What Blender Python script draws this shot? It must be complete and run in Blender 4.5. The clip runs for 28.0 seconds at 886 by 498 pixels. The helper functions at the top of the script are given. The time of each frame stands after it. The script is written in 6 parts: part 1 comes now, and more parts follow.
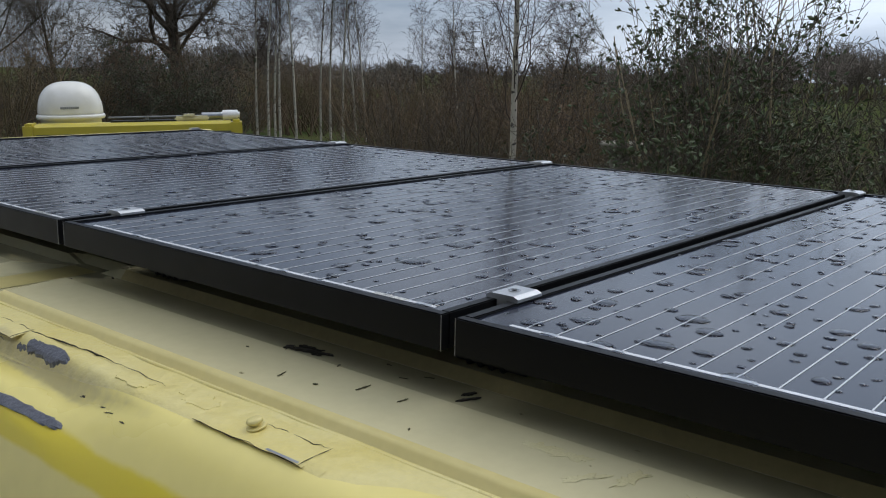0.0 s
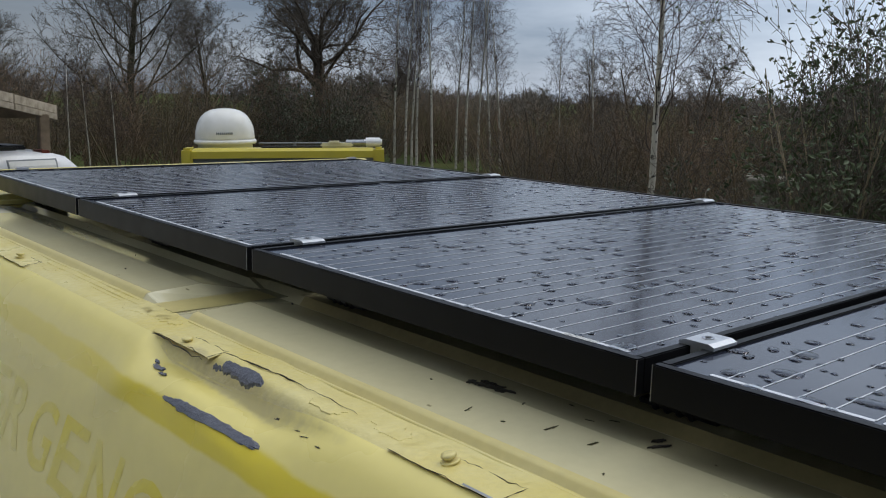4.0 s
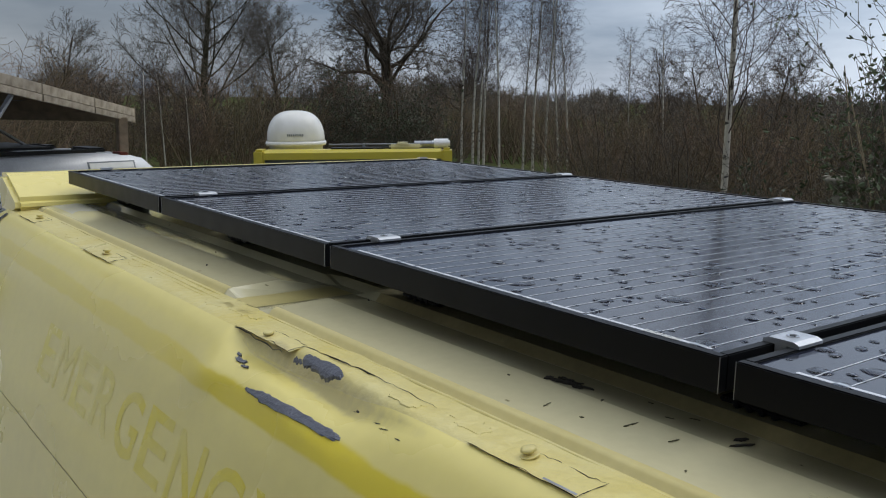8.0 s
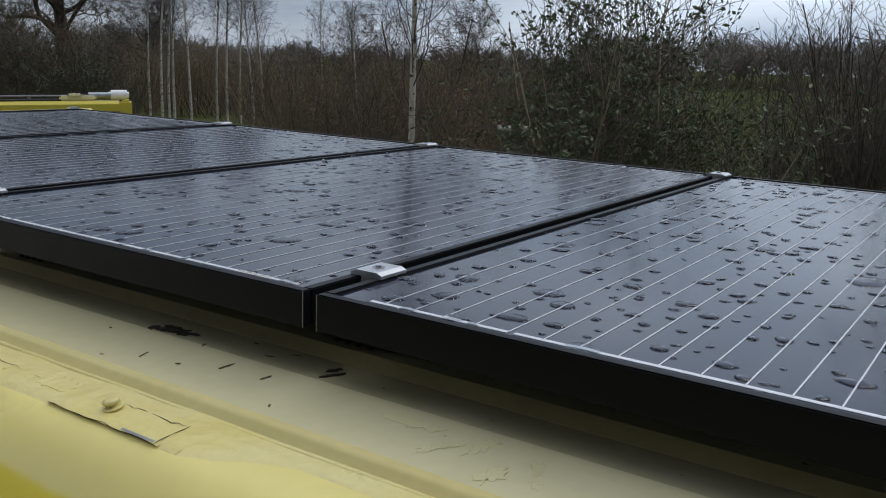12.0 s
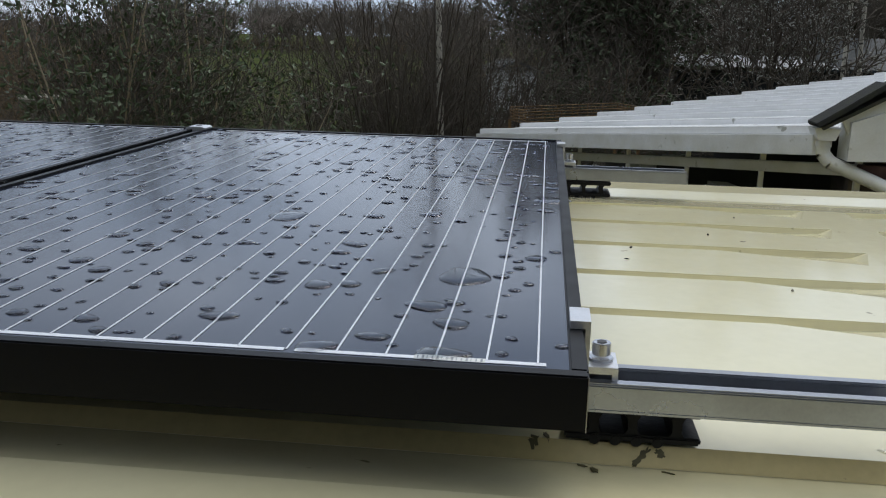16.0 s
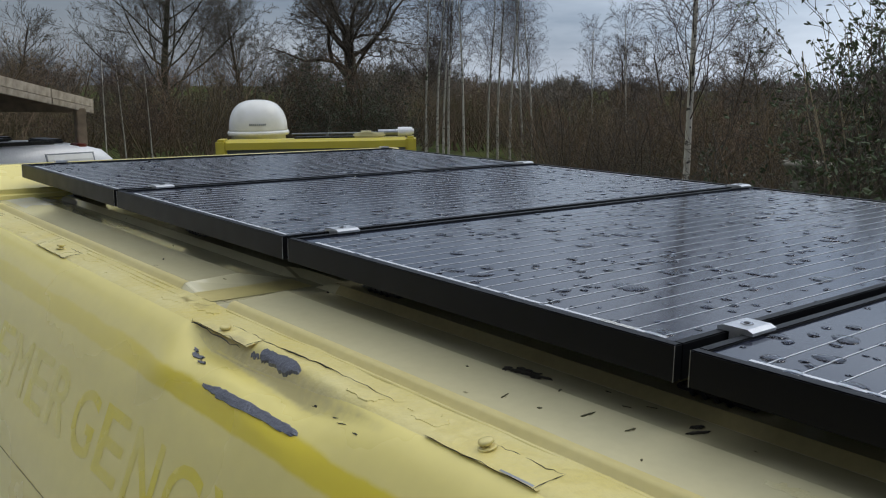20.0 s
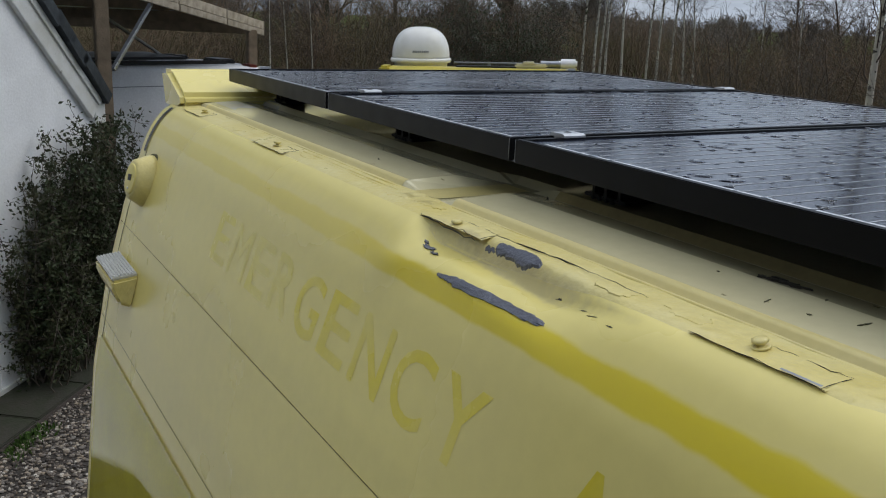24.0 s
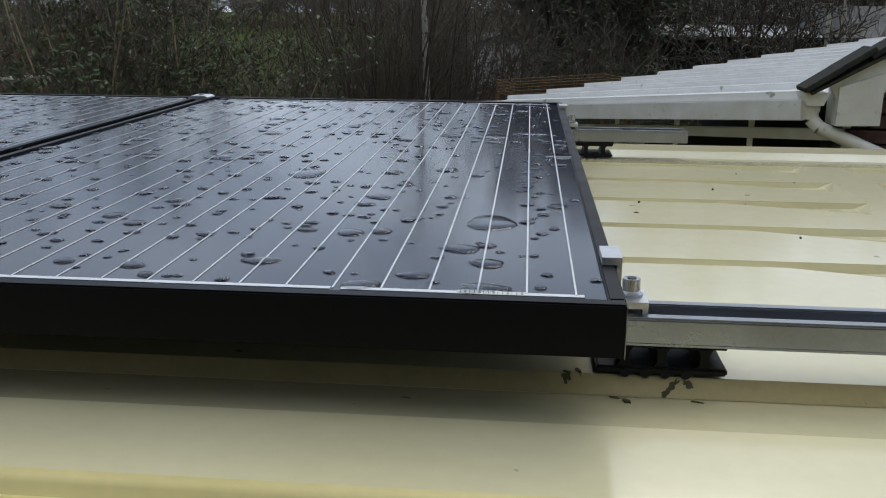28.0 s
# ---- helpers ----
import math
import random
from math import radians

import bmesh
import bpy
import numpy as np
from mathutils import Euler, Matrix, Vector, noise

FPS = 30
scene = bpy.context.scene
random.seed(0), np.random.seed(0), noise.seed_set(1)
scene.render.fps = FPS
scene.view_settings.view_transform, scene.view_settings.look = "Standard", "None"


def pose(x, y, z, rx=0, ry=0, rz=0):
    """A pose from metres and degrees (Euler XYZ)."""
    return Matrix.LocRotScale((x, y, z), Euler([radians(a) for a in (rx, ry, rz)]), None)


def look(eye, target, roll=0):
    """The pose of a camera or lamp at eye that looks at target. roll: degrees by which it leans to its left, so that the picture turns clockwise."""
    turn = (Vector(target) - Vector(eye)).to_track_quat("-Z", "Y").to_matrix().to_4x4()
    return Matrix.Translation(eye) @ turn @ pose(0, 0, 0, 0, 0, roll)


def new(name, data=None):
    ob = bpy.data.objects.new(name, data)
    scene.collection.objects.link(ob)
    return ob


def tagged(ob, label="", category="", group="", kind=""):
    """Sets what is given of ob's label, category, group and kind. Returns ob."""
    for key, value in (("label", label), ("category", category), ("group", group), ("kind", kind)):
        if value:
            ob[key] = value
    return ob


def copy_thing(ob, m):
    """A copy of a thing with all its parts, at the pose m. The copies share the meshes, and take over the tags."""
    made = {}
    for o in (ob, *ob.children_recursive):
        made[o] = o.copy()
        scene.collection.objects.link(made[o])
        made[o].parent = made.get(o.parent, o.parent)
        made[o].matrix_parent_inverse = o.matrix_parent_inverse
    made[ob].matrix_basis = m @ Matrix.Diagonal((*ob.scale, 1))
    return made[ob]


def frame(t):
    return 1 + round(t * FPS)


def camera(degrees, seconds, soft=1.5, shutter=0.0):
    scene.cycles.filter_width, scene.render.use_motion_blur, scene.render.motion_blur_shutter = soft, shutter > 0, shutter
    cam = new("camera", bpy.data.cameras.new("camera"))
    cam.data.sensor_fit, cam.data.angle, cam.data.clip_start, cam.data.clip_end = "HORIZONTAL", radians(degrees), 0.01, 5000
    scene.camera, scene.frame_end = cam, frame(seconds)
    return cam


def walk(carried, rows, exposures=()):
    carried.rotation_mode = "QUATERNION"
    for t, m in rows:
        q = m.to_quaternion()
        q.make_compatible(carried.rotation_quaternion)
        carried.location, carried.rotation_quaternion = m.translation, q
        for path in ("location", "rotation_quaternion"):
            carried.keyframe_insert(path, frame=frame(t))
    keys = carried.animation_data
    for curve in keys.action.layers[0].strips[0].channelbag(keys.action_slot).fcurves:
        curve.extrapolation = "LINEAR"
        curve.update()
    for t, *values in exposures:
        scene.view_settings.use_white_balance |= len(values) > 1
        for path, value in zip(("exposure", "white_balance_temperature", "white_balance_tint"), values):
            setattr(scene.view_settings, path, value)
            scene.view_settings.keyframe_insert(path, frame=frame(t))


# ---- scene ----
cam = camera(52.4, 28.0, soft=1.1)
PATH = [
    (0, (-0.198, -0.598, 2.937), (-1.46, 0.903, 2.543), 1.1),
    (0.5, (-0.229, -0.645, 2.951), (-1.712, 0.657, 2.624), 1.4),
    (1, (-0.238, -0.66, 2.956), (-1.78, 0.579, 2.658), 1.4),
    (1.5, (-0.235, -0.664, 2.956), (-1.783, 0.568, 2.664), 1.5),
    (2, (-0.236, -0.653, 2.949), (-1.771, 0.592, 2.637), 1.5),
    (2.5, (-0.243, -0.635, 2.926), (-1.739, 0.642, 2.56), 1.6),
    (4.5, (-0.235, -0.655, 2.956), (-1.709, 0.655, 2.623), 1.6),
    (5, (-0.243, -0.665, 2.957), (-1.76, 0.6, 2.645), 1.6),
    (5.5, (-0.252, -0.683, 2.957), (-1.81, 0.533, 2.652), 1.5),
    (6, (-0.262, -0.685, 2.954), (-1.841, 0.504, 2.651), 1.5),
    (6.5, (-0.253, -0.69, 2.954), (-1.84, 0.488, 2.649), 1.4),
    (7, (-0.256, -0.688, 2.949), (-1.849, 0.482, 2.642), 1.3),
    (7.5, (-0.25, -0.675, 2.944), (-1.842, 0.495, 2.636), 1.4),
    (8, (-0.238, -0.664, 2.945), (-1.806, 0.53, 2.605), 1.1),
    (8.5, (-0.229, -0.653, 2.941), (-1.761, 0.581, 2.583), 1.2),
    (9, (-0.22, -0.646, 2.941), (-1.706, 0.639, 2.565), 1.4),
    (9.5, (-0.213, -0.643, 2.939), (-1.652, 0.692, 2.551), 1.6),
    (10, (-0.209, -0.627, 2.937), (-1.598, 0.755, 2.538), 1.7),
    (10.5, (-0.202, -0.619, 2.934), (-1.526, 0.822, 2.524), 1.9),
    (11, (-0.192, -0.606, 2.935), (-1.45, 0.892, 2.519), 1.9),
    (11.5, (-0.177, -0.598, 2.935), (-1.355, 0.963, 2.517), 2.0),
    (12, (-0.162, -0.584, 2.933), (-1.246, 1.043, 2.511), 2.1),
    (12.5, (-0.137, -0.574, 2.932), (-1.108, 1.12, 2.499), 2.1),
    (13, (-0.119, -0.552, 2.925), (-0.962, 1.205, 2.476), 1.9),
    (13.5, (-0.102, -0.54, 2.922), (-0.834, 1.264, 2.461), 1.9),
    (15.5, (-0.053, -0.496, 2.91), (-0.393, 1.416, 2.434), 1.7),
    (16, (-0.033, -0.496, 2.913), (-0.244, 1.437, 2.442), 1.3),
    (16.5, (-0.016, -0.491, 2.912), (-0.114, 1.451, 2.443), 0.9),
    (17, (-0.007, -0.487, 2.91), (-0.052, 1.457, 2.44), 0.4),
    (17.5, (-0.036, -0.496, 2.913), (-0.286, 1.436, 2.458), 0.1),
    (18, (-0.093, -0.546, 2.93), (-0.747, 1.292, 2.491), 0.2),
    (18.5, (-0.142, -0.574, 2.938), (-1.12, 1.12, 2.523), 0.7),
    (19, (-0.172, -0.6, 2.941), (-1.362, 0.958, 2.545), 1.0),
    (19.5, (-0.201, -0.626, 2.944), (-1.569, 0.783, 2.564), 1.0),
    (20, (-0.237, -0.651, 2.948), (-1.755, 0.599, 2.583), 0.7),
    (20.5, (-0.256, -0.668, 2.949), (-1.851, 0.484, 2.589), 0.8),
    (21, (-0.269, -0.676, 2.944), (-1.908, 0.406, 2.565), 1.1),
    (21.5, (-0.292, -0.718, 2.924), (-1.978, 0.258, 2.472), 1.4),
    (23.5, (-0.308, -0.765, 2.867), (-1.969, 0.129, 2.204), 2.0),
    (24, (-0.305, -0.749, 2.895), (-1.973, 0.229, 2.386), 2.4),
    (24.5, (-0.295, -0.735, 2.908), (-1.935, 0.313, 2.45), 2.3),
    (25, (-0.285, -0.71, 2.909), (-1.866, 0.433, 2.467), 1.9),
    (25.5, (-0.26, -0.685, 2.909), (-1.721, 0.608, 2.469), 1.6),
    (26, (-0.229, -0.635, 2.904), (-1.478, 0.86, 2.451), 1.6),
    (26.5, (-0.183, -0.601, 2.902), (-1.157, 1.081, 2.431), 1.5),
    (27, (-0.142, -0.565, 2.898), (-0.839, 1.245, 2.409), 1.4),
    (27.5, (-0.102, -0.539, 2.893), (-0.535, 1.345, 2.381), 0.4),
    (28, (-0.064, -0.525, 2.894), (-0.243, 1.398, 2.373), 0.4),
]
walk(cam, [(t, look(eye, target, roll)) for t, eye, target, roll in PATH],
     exposures=[(0, 0.0), (11, 0.0), (12, -0.1), (13, 0.08), (15.5, 0.08), (17, 0.02), (19, 0.0), (26, 0.02), (27, 0.32), (28, 0.0)])

# ---- world, sun, exposure ----
def make_world():
    w = bpy.data.worlds.new("sky")
    scene.world = w
    w.use_nodes = True
    nt = w.node_tree
    nt.nodes.clear()
    out = nt.nodes.new("ShaderNodeOutputWorld")
    bg = nt.nodes.new("ShaderNodeBackground")
    sky = nt.nodes.new("ShaderNodeTexSky")
    sky.sky_type, sky.sun_disc = "NISHITA", False
    sky.sun_elevation, sky.sun_rotation = radians(52), radians(SUN_TURN)
    tc = nt.nodes.new("ShaderNodeTexCoord")
    mp = nt.nodes.new("ShaderNodeMapping")
    mp.inputs["Scale"].default_value = (1.0, 1.0, 4.0)
    nz = nt.nodes.new("ShaderNodeTexNoise")
    nz.inputs["Scale"].default_value, nz.inputs["Detail"].default_value, nz.inputs["Roughness"].default_value = 2.3, 6, 0.55
    ramp = nt.nodes.new("ShaderNodeValToRGB")
    r = ramp.color_ramp
    r.elements[0].position, r.elements[0].color = 0.36, (0.192, 0.246, 0.336, 1)
    r.elements[1].position, r.elements[1].color = 0.66, (0.51, 0.572, 0.665, 1)
    sep = nt.nodes.new("ShaderNodeSeparateXYZ")
    up = nt.nodes.new("ShaderNodeMapRange")
    up.inputs["From Min"].default_value, up.inputs["From Max"].default_value = 0.45, 1.0
    up.inputs["To Min"].default_value, up.inputs["To Max"].default_value = 0.0, 1.0
    side = nt.nodes.new("ShaderNodeVectorMath")
    side.operation = "DOT_PRODUCT"
    side.inputs[1].default_value = (-0.20, 0.90, 0.37)
    glow = nt.nodes.new("ShaderNodeMapRange")
    glow.interpolation_type = "SMOOTHSTEP"
    glow.inputs["From Min"].default_value, glow.inputs["From Max"].default_value = 0.42, 1.0
    glow.inputs["To Min"].default_value, glow.inputs["To Max"].default_value = 0.56, 1.52
    m1 = nt.nodes.new("ShaderNodeMix")
    m1.data_type = "RGBA"
    m1.inputs["B"].default_value = (0.98, 1.02, 1.07, 1)
    vm = nt.nodes.new("ShaderNodeVectorMath")
    vm.operation = "SCALE"
    m2 = nt.nodes.new("ShaderNodeMix")
    m2.data_type = "RGBA"
    m2.inputs["Factor"].default_value = 0.9
    dim = nt.nodes.new("ShaderNodeVectorMath")
    dim.operation = "SCALE"
    dim.inputs["Scale"].default_value = 0.1
    bank = nt.nodes.new("ShaderNodeVectorMath")
    bank.operation = "DOT_PRODUCT"
    bank.inputs[1].default_value = (-0.84, 0.53, 0.12)
    gloom = nt.nodes.new("ShaderNodeMapRange")
    gloom.interpolation_type = "SMOOTHSTEP"
    gloom.inputs["From Min"].default_value, gloom.inputs["From Max"].default_value = 0.72, 0.98
    gloom.inputs["To Min"].default_value, gloom.inputs["To Max"].default_value = 1.0, 0.74
    both = nt.nodes.new("ShaderNodeMath")
    both.operation = "MULTIPLY"
    L = nt.links.new
    L(tc.outputs["Generated"], bank.inputs[0])
    L(bank.outputs["Value"], gloom.inputs["Value"])
    L(gloom.outputs["Result"], both.inputs[1])
    L(tc.outputs["Generated"], mp.inputs["Vector"])
    L(mp.outputs["Vector"], nz.inputs["Vector"])
    L(nz.outputs["Fac"], ramp.inputs["Fac"])
    L(tc.outputs["Generated"], sep.inputs["Vector"])
    L(sep.outputs["Z"], up.inputs["Value"])
    L(tc.outputs["Generated"], side.inputs[0])
    L(side.outputs["Value"], glow.inputs["Value"])
    L(ramp.outputs["Color"], vm.inputs[0])
    L(glow.outputs["Result"], both.inputs[0])
    L(both.outputs["Value"], vm.inputs["Scale"])
    L(up.outputs["Result"], m1.inputs["Factor"])
    L(vm.outputs["Vector"], m1.inputs["A"])
    L(sky.outputs["Color"], dim.inputs[0])
    L(dim.outputs["Vector"], m2.inputs["A"])
    L(m1.outputs["Result"], m2.inputs["B"])
    L(m2.outputs["Result"], bg.inputs["Color"])
    bg.inputs["Strength"].default_value = SKY
    L(bg.outputs["Background"], out.inputs["Surface"])


SKY, SUN_TURN = 1.33, 17
make_world()
sun = new("sun", bpy.data.lights.new("sun", "SUN"))
sun.data.energy, sun.data.angle, sun.data.color = 0.75, radians(36), (1.0, 0.95, 0.86)
sun.matrix_world = look((1.9, 6.0, 8.0), (0, 0, 0))


# ---- materials ----
def mat(name, col, rough=0.6, metal=0.0, var=0.12, scale=6.0, col2=None, bump=0.0, bscale=60.0, fine=0.06, coat=0.0, rand=0.0, spots=None, spec=0.5):
    """Base colour with broad blotches and fine grain, rough-and-smooth wear and fine relief."""
    m = bpy.data.materials.new(name)
    m.use_nodes = True
    nt = m.node_tree
    b = nt.nodes["Principled BSDF"]
    L = nt.links.new
    b.inputs["Metallic"].default_value = metal
    b.inputs["Coat Weight"].default_value = coat
    b.inputs["Specular IOR Level"].default_value = spec
    b.inputs["Coat Roughness"].default_value = 0.08
    tc = nt.nodes.new("ShaderNodeTexCoord")
    n1 = nt.nodes.new("ShaderNodeTexNoise")
    n1.inputs["Scale"].default_value, n1.inputs["Detail"].default_value = scale, 5
    n2 = nt.nodes.new("ShaderNodeTexNoise")
    n2.inputs["Scale"].default_value, n2.inputs["Detail"].default_value = scale * 17, 3
    L(tc.outputs["Object"], n1.inputs["Vector"])
    L(tc.outputs["Object"], n2.inputs["Vector"])
    c2 = col2 or tuple(c * (1 - 2 * var) for c in col)
    mx = nt.nodes.new("ShaderNodeMix")
    mx.data_type = "RGBA"
    mx.inputs["A"].default_value = (*col, 1)
    mx.inputs["B"].default_value = (*c2, 1)
    rg = nt.nodes.new("ShaderNodeMapRange")
    rg.inputs["From Min"].default_value, rg.inputs["From Max"].default_value = 0.35, 0.7
    L(n1.outputs["Fac"], rg.inputs["Value"])
    L(rg.outputs["Result"], mx.inputs["Factor"])
    hs = nt.nodes.new("ShaderNodeHueSaturation")
    vr = nt.nodes.new("ShaderNodeMapRange")
    vr.inputs["To Min"].default_value, vr.inputs["To Max"].default_value = 1 - 2.5 * fine, 1 + 2.5 * fine
    L(n2.outputs["Fac"], vr.inputs["Value"])
    val = vr.outputs["Result"]
    if rand:
        oi = nt.nodes.new("ShaderNodeObjectInfo")
        rr = nt.nodes.new("ShaderNodeMapRange")
        rr.inputs["To Min"].default_value, rr.inputs["To Max"].default_value = 1 - rand, 1 + rand
        L(oi.outputs["Random"], rr.inputs["Value"])
        mu = nt.nodes.new("ShaderNodeMath")
        mu.operation = "MULTIPLY"
        L(val, mu.inputs[0])
        L(rr.outputs["Result"], mu.inputs[1])
        val = mu.outputs["Value"]
    L(val, hs.inputs["Value"])
    L(mx.outputs["Result"], hs.inputs["Color"])
    colour = hs.outputs["Color"]
    if spots:
        sc, at, sharp, scol = spots
        n3 = nt.nodes.new("ShaderNodeTexNoise")
        n3.inputs["Scale"].default_value, n3.inputs["Detail"].default_value = sc, 4
        L(tc.outputs["Object"], n3.inputs["Vector"])
        sr = nt.nodes.new("ShaderNodeMapRange")
        sr.inputs["From Min"].default_value, sr.inputs["From Max"].default_value = at, at + sharp
        L(n3.outputs["Fac"], sr.inputs["Value"])
        m3 = nt.nodes.new("ShaderNodeMix")
        m3.data_type = "RGBA"
        m3.inputs["B"].default_value = (*scol, 1)
        L(sr.outputs["Result"], m3.inputs["Factor"])
        L(colour, m3.inputs["A"])
        colour = m3.outputs["Result"]
    L(colour, b.inputs["Base Color"])
    ro = nt.nodes.new("ShaderNodeMapRange")
    ro.inputs["To Min"].default_value, ro.inputs["To Max"].default_value = max(0.02, rough * 0.75), min(1, rough * 1.25)
    L(n1.outputs["Fac"], ro.inputs["Value"])
    L(ro.outputs["Result"], b.inputs["Roughness"])
    if bump:
        n4 = nt.nodes.new("ShaderNodeTexNoise")
        n4.inputs["Scale"].default_value, n4.inputs["Detail"].default_value = bscale, 4
        L(tc.outputs["Object"], n4.inputs["Vector"])
        bp = nt.nodes.new("ShaderNodeBump")
        bp.inputs["Strength"].default_value, bp.inputs["Distance"].default_value = bump, 0.01
        L(n4.outputs["Fac"], bp.inputs["Height"])
        L(bp.outputs["Normal"], b.inputs["Normal"])
    return m


def plain(name, col, rough=0.5, metal=0.0, ior=1.45, trans=0.0):
    m = bpy.data.materials.new(name)
    m.use_nodes = True
    b = m.node_tree.nodes["Principled BSDF"]
    b.inputs["Base Color"].default_value = (*col, 1)
    b.inputs["Roughness"].default_value, b.inputs["Metallic"].default_value = rough, metal
    b.inputs["IOR"].default_value, b.inputs["Transmission Weight"].default_value = ior, trans
    return m


M_ROOF = mat("cream_roof_paint", (0.74, 0.69, 0.45), 0.16, var=0.05, scale=4, col2=(0.69, 0.63, 0.39), bump=0.02, bscale=25, fine=0.02, coat=0.45, spots=(38, 0.72, 0.03, (0.30, 0.27, 0.15)))
M_SIDE = mat("pale_yellow_side_paint", (0.82, 0.71, 0.23), 0.28, var=0.05, scale=2.2, col2=(0.75, 0.65, 0.23), bump=0.015, bscale=14, fine=0.02, coat=0.15)


def ghost_band(m, colour, z, half, soft):
    """The soft-edged darker band left on the paint where a stripe was removed."""
    nt = m.node_tree
    L = nt.links.new
    b = nt.nodes["Principled BSDF"]
    tc = nt.nodes.new("ShaderNodeTexCoord")
    sp = nt.nodes.new("ShaderNodeSeparateXYZ")
    nz = nt.nodes.new("ShaderNodeTexNoise")
    nz.inputs["Scale"].default_value, nz.inputs["Detail"].default_value = 11, 5
    L(tc.outputs["Object"], sp.inputs["Vector"])
    L(tc.outputs["Object"], nz.inputs["Vector"])
    def math_node(op, *args):
        n = nt.nodes.new("ShaderNodeMath")
        n.operation = op
        for k, v in enumerate(args):
            if isinstance(v, (int, float)):
                n.inputs[k].default_value = v
            else:
                L(v, n.inputs[k])
        return n.outputs["Value"]
    off = math_node("ABSOLUTE", math_node("SUBTRACT", sp.outputs["Z"], z))
    off = math_node("ADD", off, math_node("MULTIPLY", math_node("SUBTRACT", nz.outputs["Fac"], 0.5), 0.016))
    fall = nt.nodes.new("ShaderNodeMapRange")
    fall.interpolation_type = "SMOOTHSTEP"
    fall.inputs["From Min"].default_value, fall.inputs["From Max"].default_value = half, half + soft
    fall.inputs["To Min"].default_value, fall.inputs["To Max"].default_value = 1.0, 0.0
    L(off, fall.inputs["Value"])
    along = nt.nodes.new("ShaderNodeMapRange")
    along.inputs["From Min"].default_value, along.inputs["From Max"].default_value = -1.55, -1.33
    along.inputs["To Min"].default_value, along.inputs["To Max"].default_value = 0.45, 1.0
    L(sp.outputs["X"], along.inputs["Value"])
    near = nt.nodes.new("ShaderNodeMapRange")
    near.inputs["From Min"].default_value, near.inputs["From Max"].default_value = -0.194, -0.184
    near.inputs["To Min"].default_value, near.inputs["To Max"].default_value = 1.0, 0.0
    L(sp.outputs["Y"], near.inputs["Value"])
    fac = math_node("MULTIPLY", math_node("MULTIPLY", fall.outputs["Result"], along.outputs["Result"]), near.outputs["Result"])
    mx = nt.nodes.new("ShaderNodeMix")
    mx.data_type = "RGBA"
    L(fac, mx.inputs["Factor"])
    L(b.inputs["Base Color"].links[0].from_socket, mx.inputs["A"])
    mx.inputs["B"].default_value = (*colour, 1)
    L(mx.outputs["Result"], b.inputs["Base Color"])


def dirt_and_shade(m, colour, x, y, rx, ry, strength):
    """Road dirt in the long hollow of the dent, with the hollow's shade painted in."""
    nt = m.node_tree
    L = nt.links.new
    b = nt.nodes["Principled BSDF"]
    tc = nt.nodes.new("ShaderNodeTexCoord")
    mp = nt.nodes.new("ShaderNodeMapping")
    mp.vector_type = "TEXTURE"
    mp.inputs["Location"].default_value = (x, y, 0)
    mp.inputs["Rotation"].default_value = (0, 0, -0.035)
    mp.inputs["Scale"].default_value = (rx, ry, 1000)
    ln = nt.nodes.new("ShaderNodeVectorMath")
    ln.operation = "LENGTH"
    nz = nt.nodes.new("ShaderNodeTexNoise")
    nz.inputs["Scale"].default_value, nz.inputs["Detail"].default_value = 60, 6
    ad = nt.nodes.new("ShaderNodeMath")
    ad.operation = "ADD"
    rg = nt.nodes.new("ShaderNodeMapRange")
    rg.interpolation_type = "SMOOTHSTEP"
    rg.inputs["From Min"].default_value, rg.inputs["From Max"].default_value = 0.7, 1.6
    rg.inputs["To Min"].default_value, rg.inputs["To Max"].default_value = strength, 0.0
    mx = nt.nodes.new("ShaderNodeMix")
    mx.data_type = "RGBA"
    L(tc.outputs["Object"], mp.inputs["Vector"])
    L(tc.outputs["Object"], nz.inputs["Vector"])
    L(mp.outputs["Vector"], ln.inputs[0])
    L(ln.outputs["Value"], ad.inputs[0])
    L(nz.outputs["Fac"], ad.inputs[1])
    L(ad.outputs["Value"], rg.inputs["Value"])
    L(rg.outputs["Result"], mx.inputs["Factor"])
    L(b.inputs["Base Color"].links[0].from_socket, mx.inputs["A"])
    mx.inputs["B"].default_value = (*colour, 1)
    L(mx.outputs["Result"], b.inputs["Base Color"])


ghost_band(M_SIDE, (0.74, 0.60, 0.03), 2.560, 0.0115, 0.006)
M_LIP = mat("yellow_lip_paint", (0.66, 0.57, 0.25), 0.35, var=0.06, scale=5, col2=(0.60, 0.51, 0.20), fine=0.03)
M_RISER = mat("brownish_yellow_paint", (0.50, 0.41, 0.18), 0.5, var=0.15, scale=7, col2=(0.38, 0.31, 0.14), fine=0.06)
M_FADE = mat("faint_yellow_stain", (0.71, 0.645, 0.37), 0.2, var=0.06, scale=30, col2=(0.74, 0.69, 0.44), coat=0.4)
M_PALE = mat("pale_grey_repair_paint", (0.66, 0.67, 0.68), 0.16, var=0.06, scale=14, col2=(0.68, 0.66, 0.56), coat=0.4, fine=0.02)
M_LEDGE = mat("thick_yellow_brushed_paint", (0.74, 0.655, 0.30), 0.3, var=0.1, scale=9, col2=(0.69, 0.585, 0.20), bump=0.35, bscale=45, fine=0.03)
# one tan colour carries both the dirt and the shade of the dent wall
dirt_and_shade(M_SIDE, (0.40, 0.34, 0.18), -1.15, -0.150, 0.22, 0.012, 0.65)
